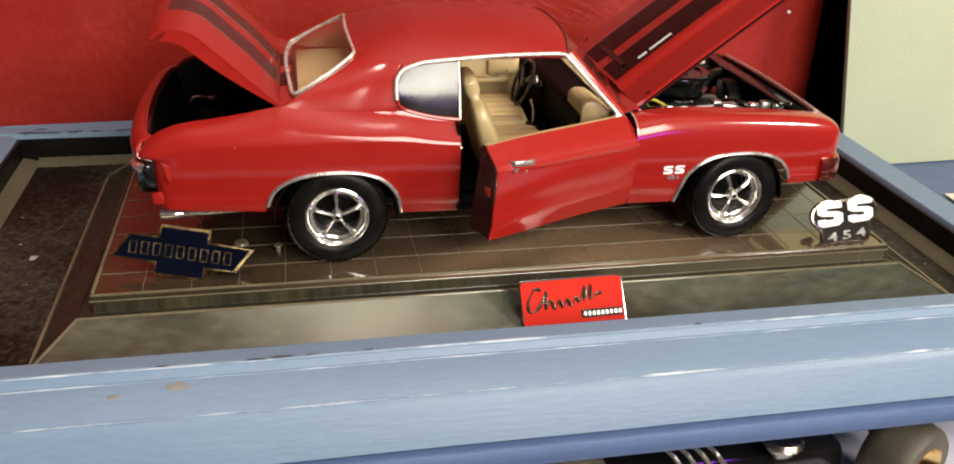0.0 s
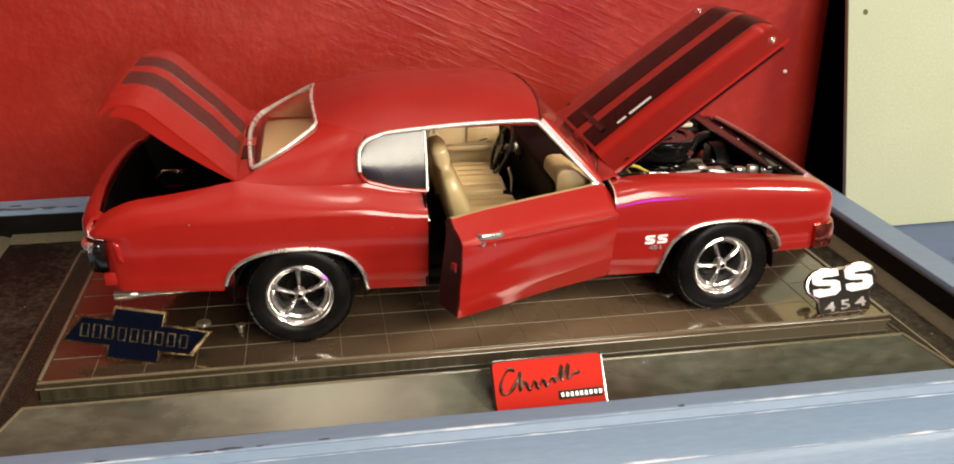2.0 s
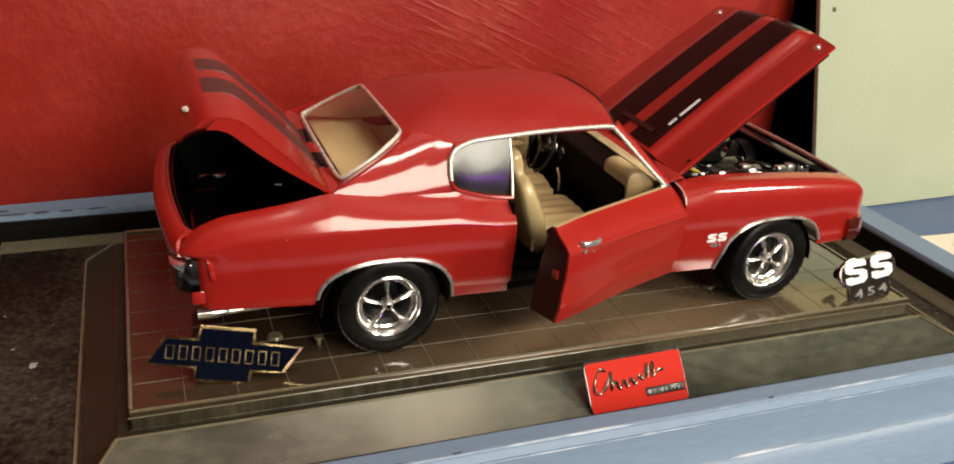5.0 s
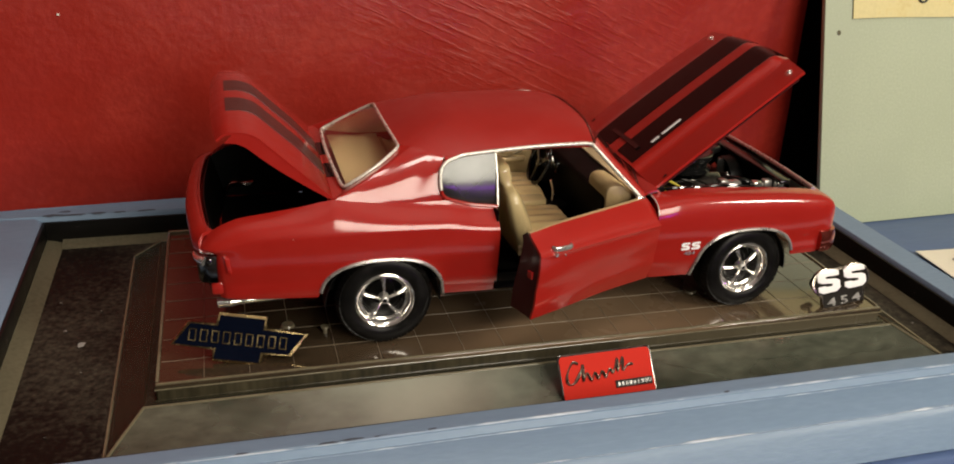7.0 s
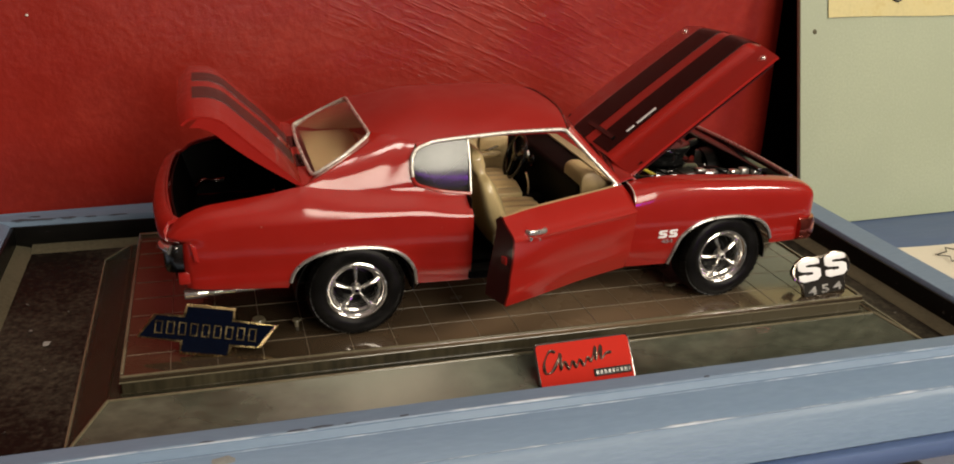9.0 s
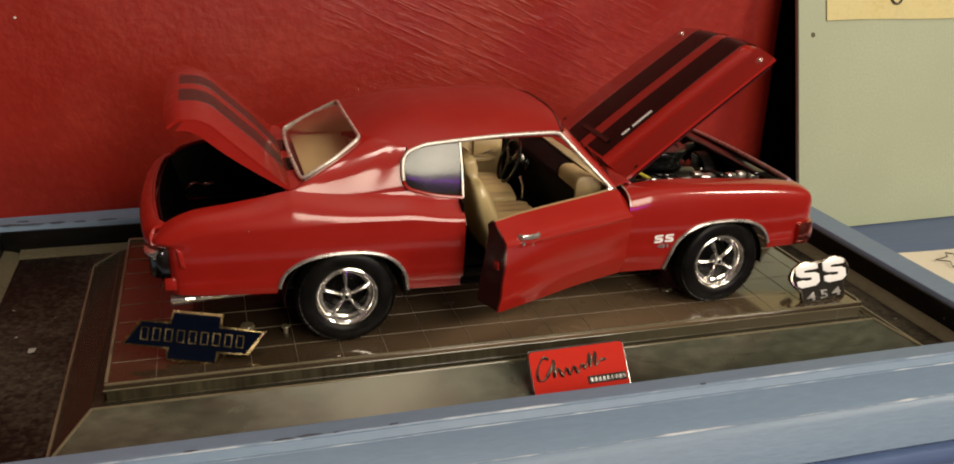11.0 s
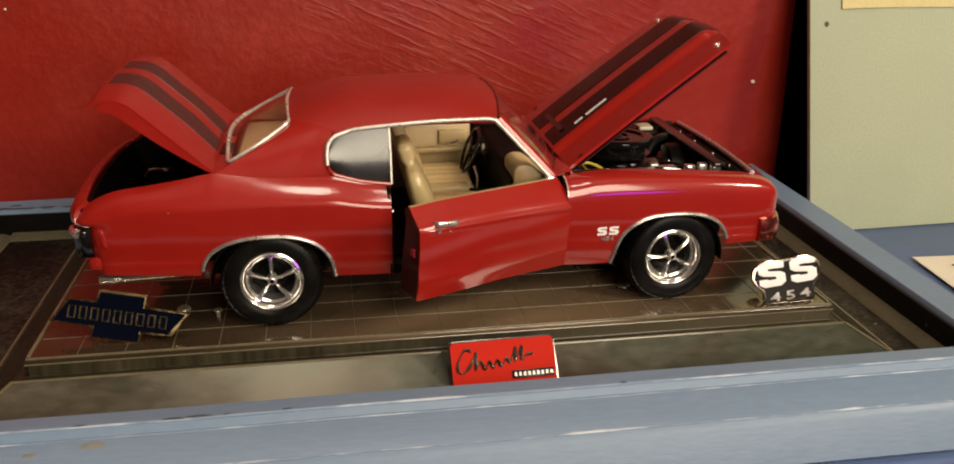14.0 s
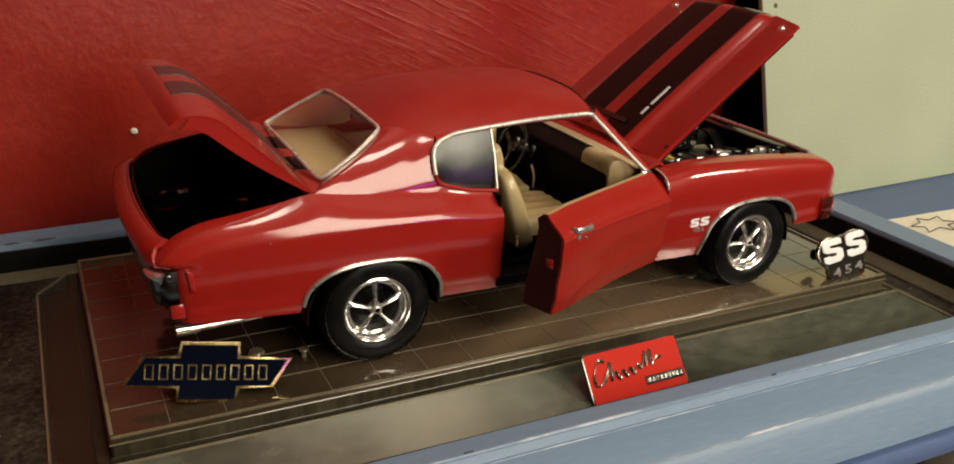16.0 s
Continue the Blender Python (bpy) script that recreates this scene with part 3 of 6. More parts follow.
LX0, LX1, LY0, LY1 = PX0 - 0.0040, PX1 + 0.0038, PY0 - 0.0036, PY1 + 0.0030
SX0, SX1, SY0, SY1 = -0.1045, 0.2400, -0.0925, 0.0765
LEDGE = -0.0066


def on_base(name, bm, mat, label="", **kw):
    bmesh.ops.translate(bm, verts=bm.verts, vec=(-0.07, 0, -TRAY_FLOOR))
    return part(name, bm, mat, base, label, **kw)


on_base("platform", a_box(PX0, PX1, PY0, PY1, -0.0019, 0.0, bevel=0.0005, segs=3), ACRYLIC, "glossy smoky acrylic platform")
# Thin tube added to draw the glint along the plate's lower edge.
on_base("rim_glint", tube(bmesh.new(), [(PX0 - 0.0001, PY0 - 0.0001, -0.0019), (PX1 + 0.0001, PY0 - 0.0001, -0.0019), (PX1 + 0.0001, PY1 + 0.0001, -0.0019), (PX0 - 0.0001, PY1 + 0.0001, -0.0019)], 0.00030, 6, closed=True), ACRYLIC_EDGE, "thin bright line under the platform's rim")
for b in ((PX0 + 0.0004, PX1 - 0.0004, PY0 + 0.0002, PY0 + 0.0012), (PX0 + 0.0004, PX1 - 0.0004, PY1 - 0.0022, PY1 - 0.0002),
          (PX0 + 0.0002, PX0 + 0.0014, PY0 + 0.0024, PY1 - 0.0024), (PX1 - 0.0014, PX1 - 0.0002, PY0 + 0.0024, PY1 - 0.0024)):
    on_base("rim", a_box(*b, -0.0004, 0.0006, bevel=0.0003), ACRYLIC_EDGE, "raised clear rim")


def ring(outer, inner, zo, zi, bottom):
    """A four-sided band from an outer rectangle up to an inner one."""
    bm = bmesh.new()

    def rect(r, z):
        x0, x1, y0, y1 = r
        c = 0.0006
        return [(x0 + c, y0, z), (x1 - c, y0, z), (x1, y0 + c, z), (x1, y1 - c, z), (x1 - c, y1, z), (x0 + c, y1, z), (x0, y1 - c, z), (x0, y0 + c, z)]
    faces_from(bm, [rect(outer, bottom), rect(outer, zo), rect(inner, zi), rect(inner, bottom)], closed_v=True)
    return bm


SKIRT_Z = TRAY_FLOOR + 0.0010


def skirt_panel(bottom, top, hint):
    """One sloping side of the skirt, from its foot to the ledge."""
    (b0, b1), (t0, t1) = [[Vector(q) for q in pair] for pair in (bottom, top)]
    return shell(bmesh.new(), [[b0.lerp(b1, u).lerp(t0.lerp(t1, u), v) for v in np.linspace(0, 1, 5)] for u in np.linspace(0, 1, 40)], 0.0009, hint)


FOOT = [(SX0, SY0, SKIRT_Z), (SX1, SY0, SKIRT_Z), (SX1, SY1, SKIRT_Z), (SX0, SY1, SKIRT_Z)]
HEAD = [(LX0, LY0, LEDGE), (LX1, LY0, LEDGE), (LX1, LY1, LEDGE), (LX0, LY1, LEDGE)]
for k, (hint, mat, lab) in enumerate((((0, -1, 1), ACRYLIC_SKIRT, "dusty sloping acrylic skirt with a broad sheen in its colour"), ((1, 0, 1), ACRYLIC_DIM, "clear side of the skirt, coloured dimmer than its front"), ((0, 1, 1), ACRYLIC_SKIRT, "dusty sloping acrylic skirt with a broad sheen in its colour"), ((-1, 0, 1), ACRYLIC_DIM, "clear side of the skirt, coloured dimmer than its front"))):
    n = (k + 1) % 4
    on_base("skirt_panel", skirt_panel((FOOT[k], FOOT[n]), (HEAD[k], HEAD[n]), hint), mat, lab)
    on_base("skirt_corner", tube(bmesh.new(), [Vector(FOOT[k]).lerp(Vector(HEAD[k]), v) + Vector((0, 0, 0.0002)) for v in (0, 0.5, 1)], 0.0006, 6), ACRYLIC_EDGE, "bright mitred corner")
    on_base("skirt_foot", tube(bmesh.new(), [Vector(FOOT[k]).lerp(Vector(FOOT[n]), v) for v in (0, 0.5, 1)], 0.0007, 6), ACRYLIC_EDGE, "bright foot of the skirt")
on_base("step_wall", ring((PX0 + 0.0003, PX1 - 0.0003, PY0 + 0.0003, PY1 - 0.0003), (PX0 + 0.0020, PX1 - 0.0020, PY0 + 0.0020, PY1 - 0.0020), -0.0020, -0.0020, LEDGE - 0.0012), FLANK, "smoky upright wall under the platform", sharp=12)
on_base("step_ledge", ring((LX0, LX1, LY0, LY1), (PX0 + 0.0006, PX1 - 0.0006, PY0 + 0.0006, PY1 - 0.0006), LEDGE, LEDGE, LEDGE - 0.0010), ACRYLIC_DIM, "narrow flat ledge round the platform", sharp=12)
on_base("moulded_line", tube(bmesh.new(), [(PX0 - 0.0001, PY0 - 0.0001, LEDGE + 0.0002), (PX1 + 0.0001, PY0 - 0.0001, LEDGE + 0.0002), (PX1 + 0.0001, PY1 + 0.0001, LEDGE + 0.0002), (PX0 - 0.0001, PY1 + 0.0001, LEDGE + 0.0002)], 0.00035, 6, closed=True), FLANK, "dark line at the foot of the wall")
bm = bmesh.new()
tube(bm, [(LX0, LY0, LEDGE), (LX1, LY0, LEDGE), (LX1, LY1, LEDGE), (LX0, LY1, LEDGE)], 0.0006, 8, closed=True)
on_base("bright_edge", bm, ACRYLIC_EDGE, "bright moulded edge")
bm = bmesh.new()
for k in range(-7, 11):
    gx = 0.0468 + 0.0167 * k
    box(bm, gx - 0.00010, gx + 0.00010, PY0 + 0.0022, PY1 - 0.003, -0.0002, 0.00012)
for k in range(8):
    gy = -0.0506 + 0.0166 * k
    box(bm, PX0 + 0.002, PX1 - 0.002, gy - 0.00010, gy + 0.00010, -0.0002, 0.00015)
tagged(on_base("etched_grid", bm, GROUT, "fine etched square grid", sharp=0, weld=False), kind="stuff")
for sx, sy in ((-0.0225, -0.0405), (0.1442, -0.0352), (-0.0368, -0.0315)):
    bm = bmesh.new()
    lathe(bm, [(0.0, 0.0032), (0.0016, 0.0032), (0.0018, 0.0026), (0.0010, 0.0020), (0.0009, 0.0)] if sx == -0.0225 else
          [(0.0, 0.0008), (0.0024, 0.0008), (0.0030, 0.0), (0.0030, -0.0002)], (sx, sy, 0.0001), "z", 20)
    on_base("peg", bm, ACRYLIC_EDGE, "small clear plastic peg")

# ---- the model car ----
# x runs to the nose with the rear axle at 0, y to the car's left, z up from the platform.
car = thing("model_car", "red toy muscle car with black stripes, hood, trunk and door open", "toy car")
HALF = curve([-0.0700, -0.066, -0.055, -0.02, 0.03, 0.08, 0.113, 0.135, 0.17, 0.190, 0.1975, 0.2010, 0.2030], [0.0490, 0.0512, 0.0528, 0.0545, 0.0543, 0.0543, 0.0556, 0.0552, 0.0540, 0.0530, 0.0522, 0.0508, 0.0480])
CREASE = curve([-0.070, -0.064, -0.05, -0.036, -0.016, 0.0, 0.02, 0.045, 0.06, 0.11, 0.16, 0.20], [0.0406, 0.0432, 0.0466, 0.0476, 0.0474, 0.0478, 0.0474, 0.0450, 0.0444, 0.0430, 0.0425, 0.0392])
TOP_Y = curve([-0.070, -0.062, -0.022, -0.0185, 0.000, 0.0237, 0.0474, 0.06, 0.109, 0.116, 0.190, 0.1985, 0.2030], [0.0440, 0.0452, 0.0468, 0.0472, 0.0474, 0.0473, 0.0474, 0.0468, 0.0468, 0.0444, 0.0434, 0.0428, 0.0420])
TOP_Z = curve([-0.070, -0.0690, -0.0670, -0.0640, -0.060, -0.053, -0.041, -0.030, -0.022, -0.0185, -0.012, 0.000, 0.012, 0.0200, 0.0237, 0.0262, 0.0295, 0.0354, 0.0414, 0.0474, 0.06, 0.109, 0.130, 0.165, 0.188, 0.1955, 0.2005, 0.2030],
              [0.0430, 0.0441, 0.0464, 0.0492, 0.0517, 0.0542, 0.0559, 0.0576, 0.0592, 0.0597, 0.0587, 0.0573, 0.0567, 0.0567, 0.0569, 0.0567, 0.0558, 0.0541, 0.0531, 0.0525, 0.0527, 0.0523, 0.0538, 0.0521, 0.0500, 0.0487, 0.0464, 0.0428])
HOLLOW = curve([-0.030, -0.018, -0.006, 0.006, 0.020, 0.030, 0.0474, 0.060, 0.105, 0.115], [0.0, 0.0, 0.14, 0.45, 0.85, 0.98, 0.78, 0.10, 0.10, 0.0])
FLOOR_Z = curve([-0.070, -0.030, 0.025, 0.128, 0.180, 0.203], [0.0235, 0.0215, 0.0178, 0.0170, 0.0225, 0.0228])


DOOR0, DOOR1 = 0.0462, 0.1130


def arch(x):
    """The lower edge of the side, over the wheels."""
    low = FLOOR_Z(x)
    for cx, half, peak, p in ((-0.0005, 0.0245, 0.0362, 2.6), (0.1570, 0.0238, 0.0372, 2.6)):
        u = abs(x - cx) / half
        if u < 1:
            low = max(low, low + (peak - low) * (1 - u ** p) ** (1 / 2.2))
    return low


def side_point(x, s, sign):
    """A point of the side: s runs 0 (lower edge) to 1 (crease) to 2 (upper edge)."""
    w, zc = HALF(x), CREASE(x)
    if s <= 1:
        z0 = arch(x)
        z = z0 + (zc - z0) * s
        y = w - (0.0036 + 0.0018 * math.exp(-((x - 0.100) / 0.030) ** 2)) * ((zc - z) / 0.028) ** 2.0
        y += 0.0004 * math.exp(-((z - 0.0245) / 0.0020) ** 2) - 0.00035 * math.exp(-((z - 0.0300) / 0.003) ** 2)
    else:
        t, ty, tz, k = s - 1, TOP_Y(x), TOP_Z(x), HOLLOW(x)
        dz, nose = tz - zc, 0.0 if x < DOOR1 else min(0.8 + (x - DOOR1) / 0.05, 1.0)
        tail_end = min(max((-0.018 - x) / 0.030, 0.0), 1.0)
        ya, yb = lerp(w - 0.0001, w, nose), lerp(lerp(lerp(w, ty, lerp(0.58, 0.32, tail_end)), ty + 0.0010, k), lerp(w, ty, 0.08), nose)
        za, zb = zc + lerp(lerp(0.34, 0.42, tail_end), 0.74, nose) * dz, zc + lerp(lerp(lerp(0.74, 0.84, tail_end), 0.60, k), 1.0, nose) * dz
        y = (1 - t) ** 3 * w + 3 * t * (1 - t) ** 2 * ya + 3 * t * t * (1 - t) * yb + t ** 3 * ty
        z = (1 - t) ** 3 * zc + 3 * t * (1 - t) ** 2 * za + 3 * t * t * (1 - t) * zb + t ** 3 * tz
    if DOOR0 < x < DOOR1:
        y += 0.00030 * math.exp(-((s - 1.0) / 0.030) ** 2) * min((x - DOOR0) / 0.008, 1.0)
    if x < -0.050 and z < 0.050:
        k = min(max((0.0442 - z) / 0.0022, 0.0), 1.0)
        x += ((-0.050 - x) / 0.020) * (0.0062 * k * k * (3 - 2 * k) + 0.09 * max(0.0, 0.042 - z))
    return (x, sign * y, z)


def side_rows(x0, x1, n, sign):
    ss = [i / 9 for i in range(9)] + [0.93, 0.96, 0.98, 1.0, 1.02, 1.04, 1.07] + [1 + i / 12 for i in range(2, 13)]
    xs = [lerp(x0, x1, i / n) for i in range(n + 1)]
    return [[side_point(x, s, sign) for s in ss] for x in xs]


part("quarter_panel", shell(bmesh.new(), side_rows(-0.0700, DOOR0 - 0.0004, 110, -1), 0.0011, (0, -1, 0.3)), RED, car)
part("front_fender", shell(bmesh.new(), side_rows(DOOR1 + 0.0004, 0.2030, 90, -1), 0.0011, (0, -1, 0.3)), RED, car)
part("quarter_panel", shell(bmesh.new(), side_rows(-0.0700, DOOR0, 80, 1), 0.0011, (0, 1, 0.3)), RED, car)
part("front_fender", shell(bmesh.new(), side_rows(DOOR1, 0.2030, 60, 1), 0.0011, (0, 1, 0.3)), RED, car)
part("door", shell(bmesh.new(), side_rows(DOOR0 + 0.0004, DOOR1 - 0.0004, 20, 1), 0.0011, (0, 1, 0.3)), RED, car, "closed far door")

# Rocker, tail panel, nose panel, deck and cowl.
part("rocker_sill", a_box(0.026, 0.131, -0.0495, -0.0380, 0.0168, 0.0205, bevel=0.0006), BLACK, car, "dark door sill")
part("rocker_sill", a_box(0.026, 0.131, 0.0380, 0.0495, 0.0168, 0.0205, bevel=0.0006), BLACK, car)


def tail():
    bm = bmesh.new()
    rows = []
    for i in range(25):
        v = -1 + 2 * i / 24
        b = 0.0032 * (1 - v * v) - 0.0020 * (max(0.0, abs(v) - 0.86) / 0.14) ** 2
        rows.append([(-0.0600 - b, 0.0480 * v, 0.0235), (-0.0630 - b, 0.0488 * v, 0.0310), (-0.0650 - b, 0.0490 * v, 0.0415), (-0.0702 - b, 0.0486 * v, 0.0430), (-0.0706 - b, 0.0470 * v, 0.0462), (-0.0690 - b, 0.0458 * v, 0.0490), (-0.0655 - b, 0.0452 * v, 0.0500), (-0.0647 - b, 0.0450 * v, 0.0497), (-0.0645 - b, 0.0450 * v, 0.0488)])
    return shell(bm, rows, 0.0014, (-1, 0, 0.2))


part("tail_panel", tail(), RED, car, sharp=50)
part("tail_lip", tube(bmesh.new(), [(-0.0651 - 0.0032 * (1 - v * v), 0.0446 * v, 0.0499 - 0.0006 * v * v) for v in np.linspace(-1, 1, 25)], 0.0006, 8), RED_DULL, car, "satin red lip of the trunk opening")
bm = bmesh.new()
shell(bm, [[(x + 0.0010 * (y / 0.042) ** 2, y, z) for x, z in ((-0.0215, 0.0585), (-0.0200, 0.0600), (-0.0165, 0.0603), (-0.0135, 0.0598))] for y in np.linspace(-0.0464, 0.0464, 21)], 0.0010, (0, 0, 1))
part("deck_panel", bm, RED, car)
for y0, y1 in ((-0.0235, -0.0075), (0.0042, 0.0202)):
    bm = bmesh.new()
    shell(bm, [[(x, y, z + 0.00025) for x, z in ((-0.0200, 0.0600), (-0.0165, 0.0603), (-0.0135, 0.0598))] for y in np.linspace(y0, y1, 5)], 0.0003, (0, 0, 1))
    part("deck_stripe", bm, STRIPE, car, "black stripe")
bm = bmesh.new()
shell(bm, [[(x - 0.0022 * (y / 0.045) ** 2 + 0.001, y, z) for x, z in ((0.1105, 0.0520), (0.1130, 0.0540), (0.1175, 0.0548), (0.1190, 0.0535))] for y in np.linspace(-0.0455, 0.0455, 21)], 0.0010, (0, 0, 1))
part("cowl_panel", bm, RED, car)
bm = bmesh.new()
rows = []
for y in np.linspace(-0.0425, 0.0425, 25):
    k = 0.0020 * (1 - (y / 0.0425) ** 2)
    rows.append([(0.1938 + k, y, 0.0487), (0.1966 + k, y, 0.0485), (0.2005 + k, y, 0.0462), (0.2025 + k, y, 0.0425), (0.2018 + k, y, 0.0400)])
part("header_panel", shell(bmesh.new(), rows, 0.0010, (0.3, 0, 1)), RED, car)
tube(bm, [(0.1936 + 0.0020 * (1 - (y / 0.043) ** 2), y, 0.0491) for y in np.linspace(-0.0425, 0.0425, 25)], 0.0011, 8)
part("header_edge", bm, SILVER, car, "pale edge of the grille header")
part("grille", a_box(0.1960, 0.2012, -0.0430, 0.0430, 0.0315, 0.0405, bevel=0.0008), BLACK, car, "black grille")
for s in (-1, 1):
    part("headlight", lathe(bmesh.new(), [(0.0, 0.0022), (0.0035, 0.0018), (0.0050, 0.0006), (0.0054, -0.001)], (0.2012, s * 0.0350, 0.0360), "x", 24), CHROME, car, "round headlight")


def wrap_bumper(xs, z0, z1, out, mat, name, nose, label):
    """A bumper bar that wraps round the corner."""
    bm = bmesh.new()
    rows = []
    sgn = 1 if nose else -1
    path = smooth_line(xs, 6)
    for p in path:
        d = Vector((p.x - (0.18 if nose else -0.05), p.y * 0.9, 0)).normalized()
        rows.append([p + d * o + Vector((0, 0, z)) for o, z in ((0, z0), (out * 0.7, z0 + 0.0006), (out, lerp(z0, z1, 0.3)), (out * 0.98, lerp(z0, z1, 0.75)), (out * 0.6, z1 - 0.0003), (0, z1))])
    vs = faces_from(bm, rows, closed_v=True)
    bm.faces.new(vs[0]), bm.faces.new(vs[-1])
    return part(name, bm, mat, car, label)


wrap_bumper([(0.1940, -0.0518, 0), (0.1995, -0.0512, 0), (0.2035, -0.0470, 0), (0.2050, -0.036, 0), (0.2060, 0, 0), (0.2050, 0.036, 0), (0.2035, 0.0470, 0), (0.1995, 0.0512, 0), (0.1940, 0.0518, 0)],
            0.0228, 0.0330, 0.0022, BUMPER_RED, "front_bumper", True, "chrome front bumper with reflected red in its colour")
wrap_bumper([(-0.0622, -0.0512, 0), (-0.0660, -0.0506, 0), (-0.0686, -0.0476, 0), (-0.0694, -0.036, 0), (-0.0702, 0, 0), (-0.0694, 0.036, 0), (-0.0686, 0.0476, 0), (-0.0660, 0.0506, 0), (-0.0622, 0.0512, 0)],
            0.0308, 0.0424, 0.0014, CHROME_DARK, "rear_bumper", False, "dark chrome rear bumper")
part("bumper_cap", tube(bmesh.new(), smooth_line([(-0.0668, -0.0520, 0.0404), (-0.0684, -0.0506, 0.0408), (-0.0697, -0.0480, 0.0408), (-0.0704, -0.0440, 0.0406)], 6), [0.0018 - 0.00005 * k for k in range(19)], 10), CHROME, car, "bright corner of the bumper")
part("corner_lamp", a_box(-0.0661, -0.0640, -0.0527, -0.0500, 0.0392, 0.0416, bevel=0.0006), CHROME_DARK, car, "small lamp at the end of the bumper")
part("lower_valance", a_box(-0.0652, -0.0600, -0.0496, 0.0496, 0.0250, 0.0302, bevel=0.0010), RED, car, "red lower valance")
part("side_marker", prism(bmesh.new(), [(-0.0600, 0.0420), (-0.0580, 0.0410), (-0.0573, 0.0345), (-0.0590, 0.0352)], 0.0012, Matrix.Translation((0, -0.0524, 0)), bevel=0.0003), RED, car, "red side marker lens")
for s in (-1, 1):
    part("exhaust_tip", tube(bmesh.new(), smooth_line([(-0.0340, s * 0.0436, 0.0195), (-0.0440, s * 0.0441, 0.0191), (-0.0560, s * 0.0441, 0.0190), (-0.0636, s * 0.0443, 0.0190)], 6), [0.0012] * 10 + [0.0015] * 3 + [0.0020] * 6, 12), CHROME, car, "chrome exhaust tip")

# Trims of the wheel arches.


def arch_trim(x0, x1, sign):
    pts = []
    for i in range(49):
        x = lerp(x0, x1, i / 48)
        p = Vector(side_point(x, 0, sign))
        pts.append(p + Vector((0, sign * 0.0003, 0.0001)))
    return tube(bmesh.new(), pts, 0.00075, 8)


for sign in (-1, 1):
    part("arch_trim", arch_trim(-0.0248, 0.0240, sign), SILVER, car, "silver wheel arch trim")
    part("arch_trim", arch_trim(0.1325, 0.1806, sign), SILVER, car, "silver wheel arch trim")
    for cx in (0.0, 0.1575):
        bm = bmesh.new()
        shell(bm, [[(cx + 0.0232 * math.cos(a), sign * y, 0.0160 + 0.0225 * math.sin(a)) for y in (0.0500, 0.0440, 0.036, 0.027)] for a in np.linspace(-0.05, math.pi + 0.05, 24)], 0.0005, (0, 0, 1))
        part("wheel_well", bm, BLACK, car, "black wheel well")
    part("inner_well", a_box(-0.024, 0.024, min(sign * 0.0265, sign * 0.028), max(sign * 0.0265, sign * 0.028), 0.012, 0.038), BLACK, car)
    part("inner_well", a_box(0.134, 0.181, min(sign * 0.0265, sign * 0.028), max(sign * 0.0265, sign * 0.028), 0.012, 0.038), BLACK, car)
bm = bmesh.new()
box(bm, -0.058, 0.190, -0.026, 0.026, 0.0165, 0.0215, bevel=0.001)
box(bm, 0.026, 0.131, -0.040, 0.040, 0.0170, 0.0200, bevel=0.001)
box(bm, -0.058, -0.027, -0.046, 0.046, 0.0225, 0.0245, bevel=0.0005)
part("chassis", bm, BLACK, car, "black chassis plate")

# Tiny nicks where the paint has come off.
for nx, nz, nr in ((-0.0345, 0.0476, 0.00020), (0.0330, 0.0420, 0.00012), (-0.0120, 0.0392, 0.00011)):
    ns = 1 + (nz - CREASE(nx)) / max(TOP_Z(nx) - CREASE(nx), 1e-4) if nz > CREASE(nx) else (nz - arch(nx)) / (CREASE(nx) - arch(nx))
    bm = bmesh.new()
    bmesh.ops.create_icosphere(bm, subdivisions=2, radius=nr)
    for v in bm.verts:
        v.co = Vector((v.co.x * 1.3, v.co.y * 0.5, v.co.z)) * (1 + 0.3 * noise.noise(v.co * 4000)) + Vector(side_point(nx, ns, -1))
    part("paint_nick", bm, NICK, car, "tiny pale nick in the paint")

# ---- greenhouse ----
ROOF_Z = curve([0.0085, 0.020, 0.035, 0.065, 0.085, 0.0925], [0.0762, 0.0798, 0.0825, 0.0828, 0.0808, 0.0785])
ROOF_HALF = 0.0398


def roof_z(x, y):
    zc = ROOF_Z(x)
    zs = 0.0722 + 0.0018 * math.sin(min(max((x - 0.0245) / 0.066, 0), 1) * math.pi * 0.75)
    return zc - (zc - zs) * (abs(y) / ROOF_HALF) ** 2.7


def roof_rows(off=0.0):
    rows = []
    for u in np.linspace(0, 1, 40):
        row = []
        for y in np.concatenate([np.linspace(-ROOF_HALF, -0.029, 14), np.linspace(-0.027, 0.027, 17), np.linspace(0.029, ROOF_HALF, 14)]):
            k = max(0.0, (abs(y) - 0.0285) / (ROOF_HALF - 0.0285))
            x0 = 0.0088 + 0.0170 * k ** 1.25
            x1 = 0.0920 - 0.0038 * (abs(y) / ROOF_HALF) ** 2
            x = lerp(x0, x1, u)
            row.append((x, y, roof_z(x, y) - off))
        rows.append(row)
    return rows


part("roof", shell(bmesh.new(), roof_rows(), 0.0010, (0, 0, 1)), RED_DULL, car, "red roof with satin sheen")
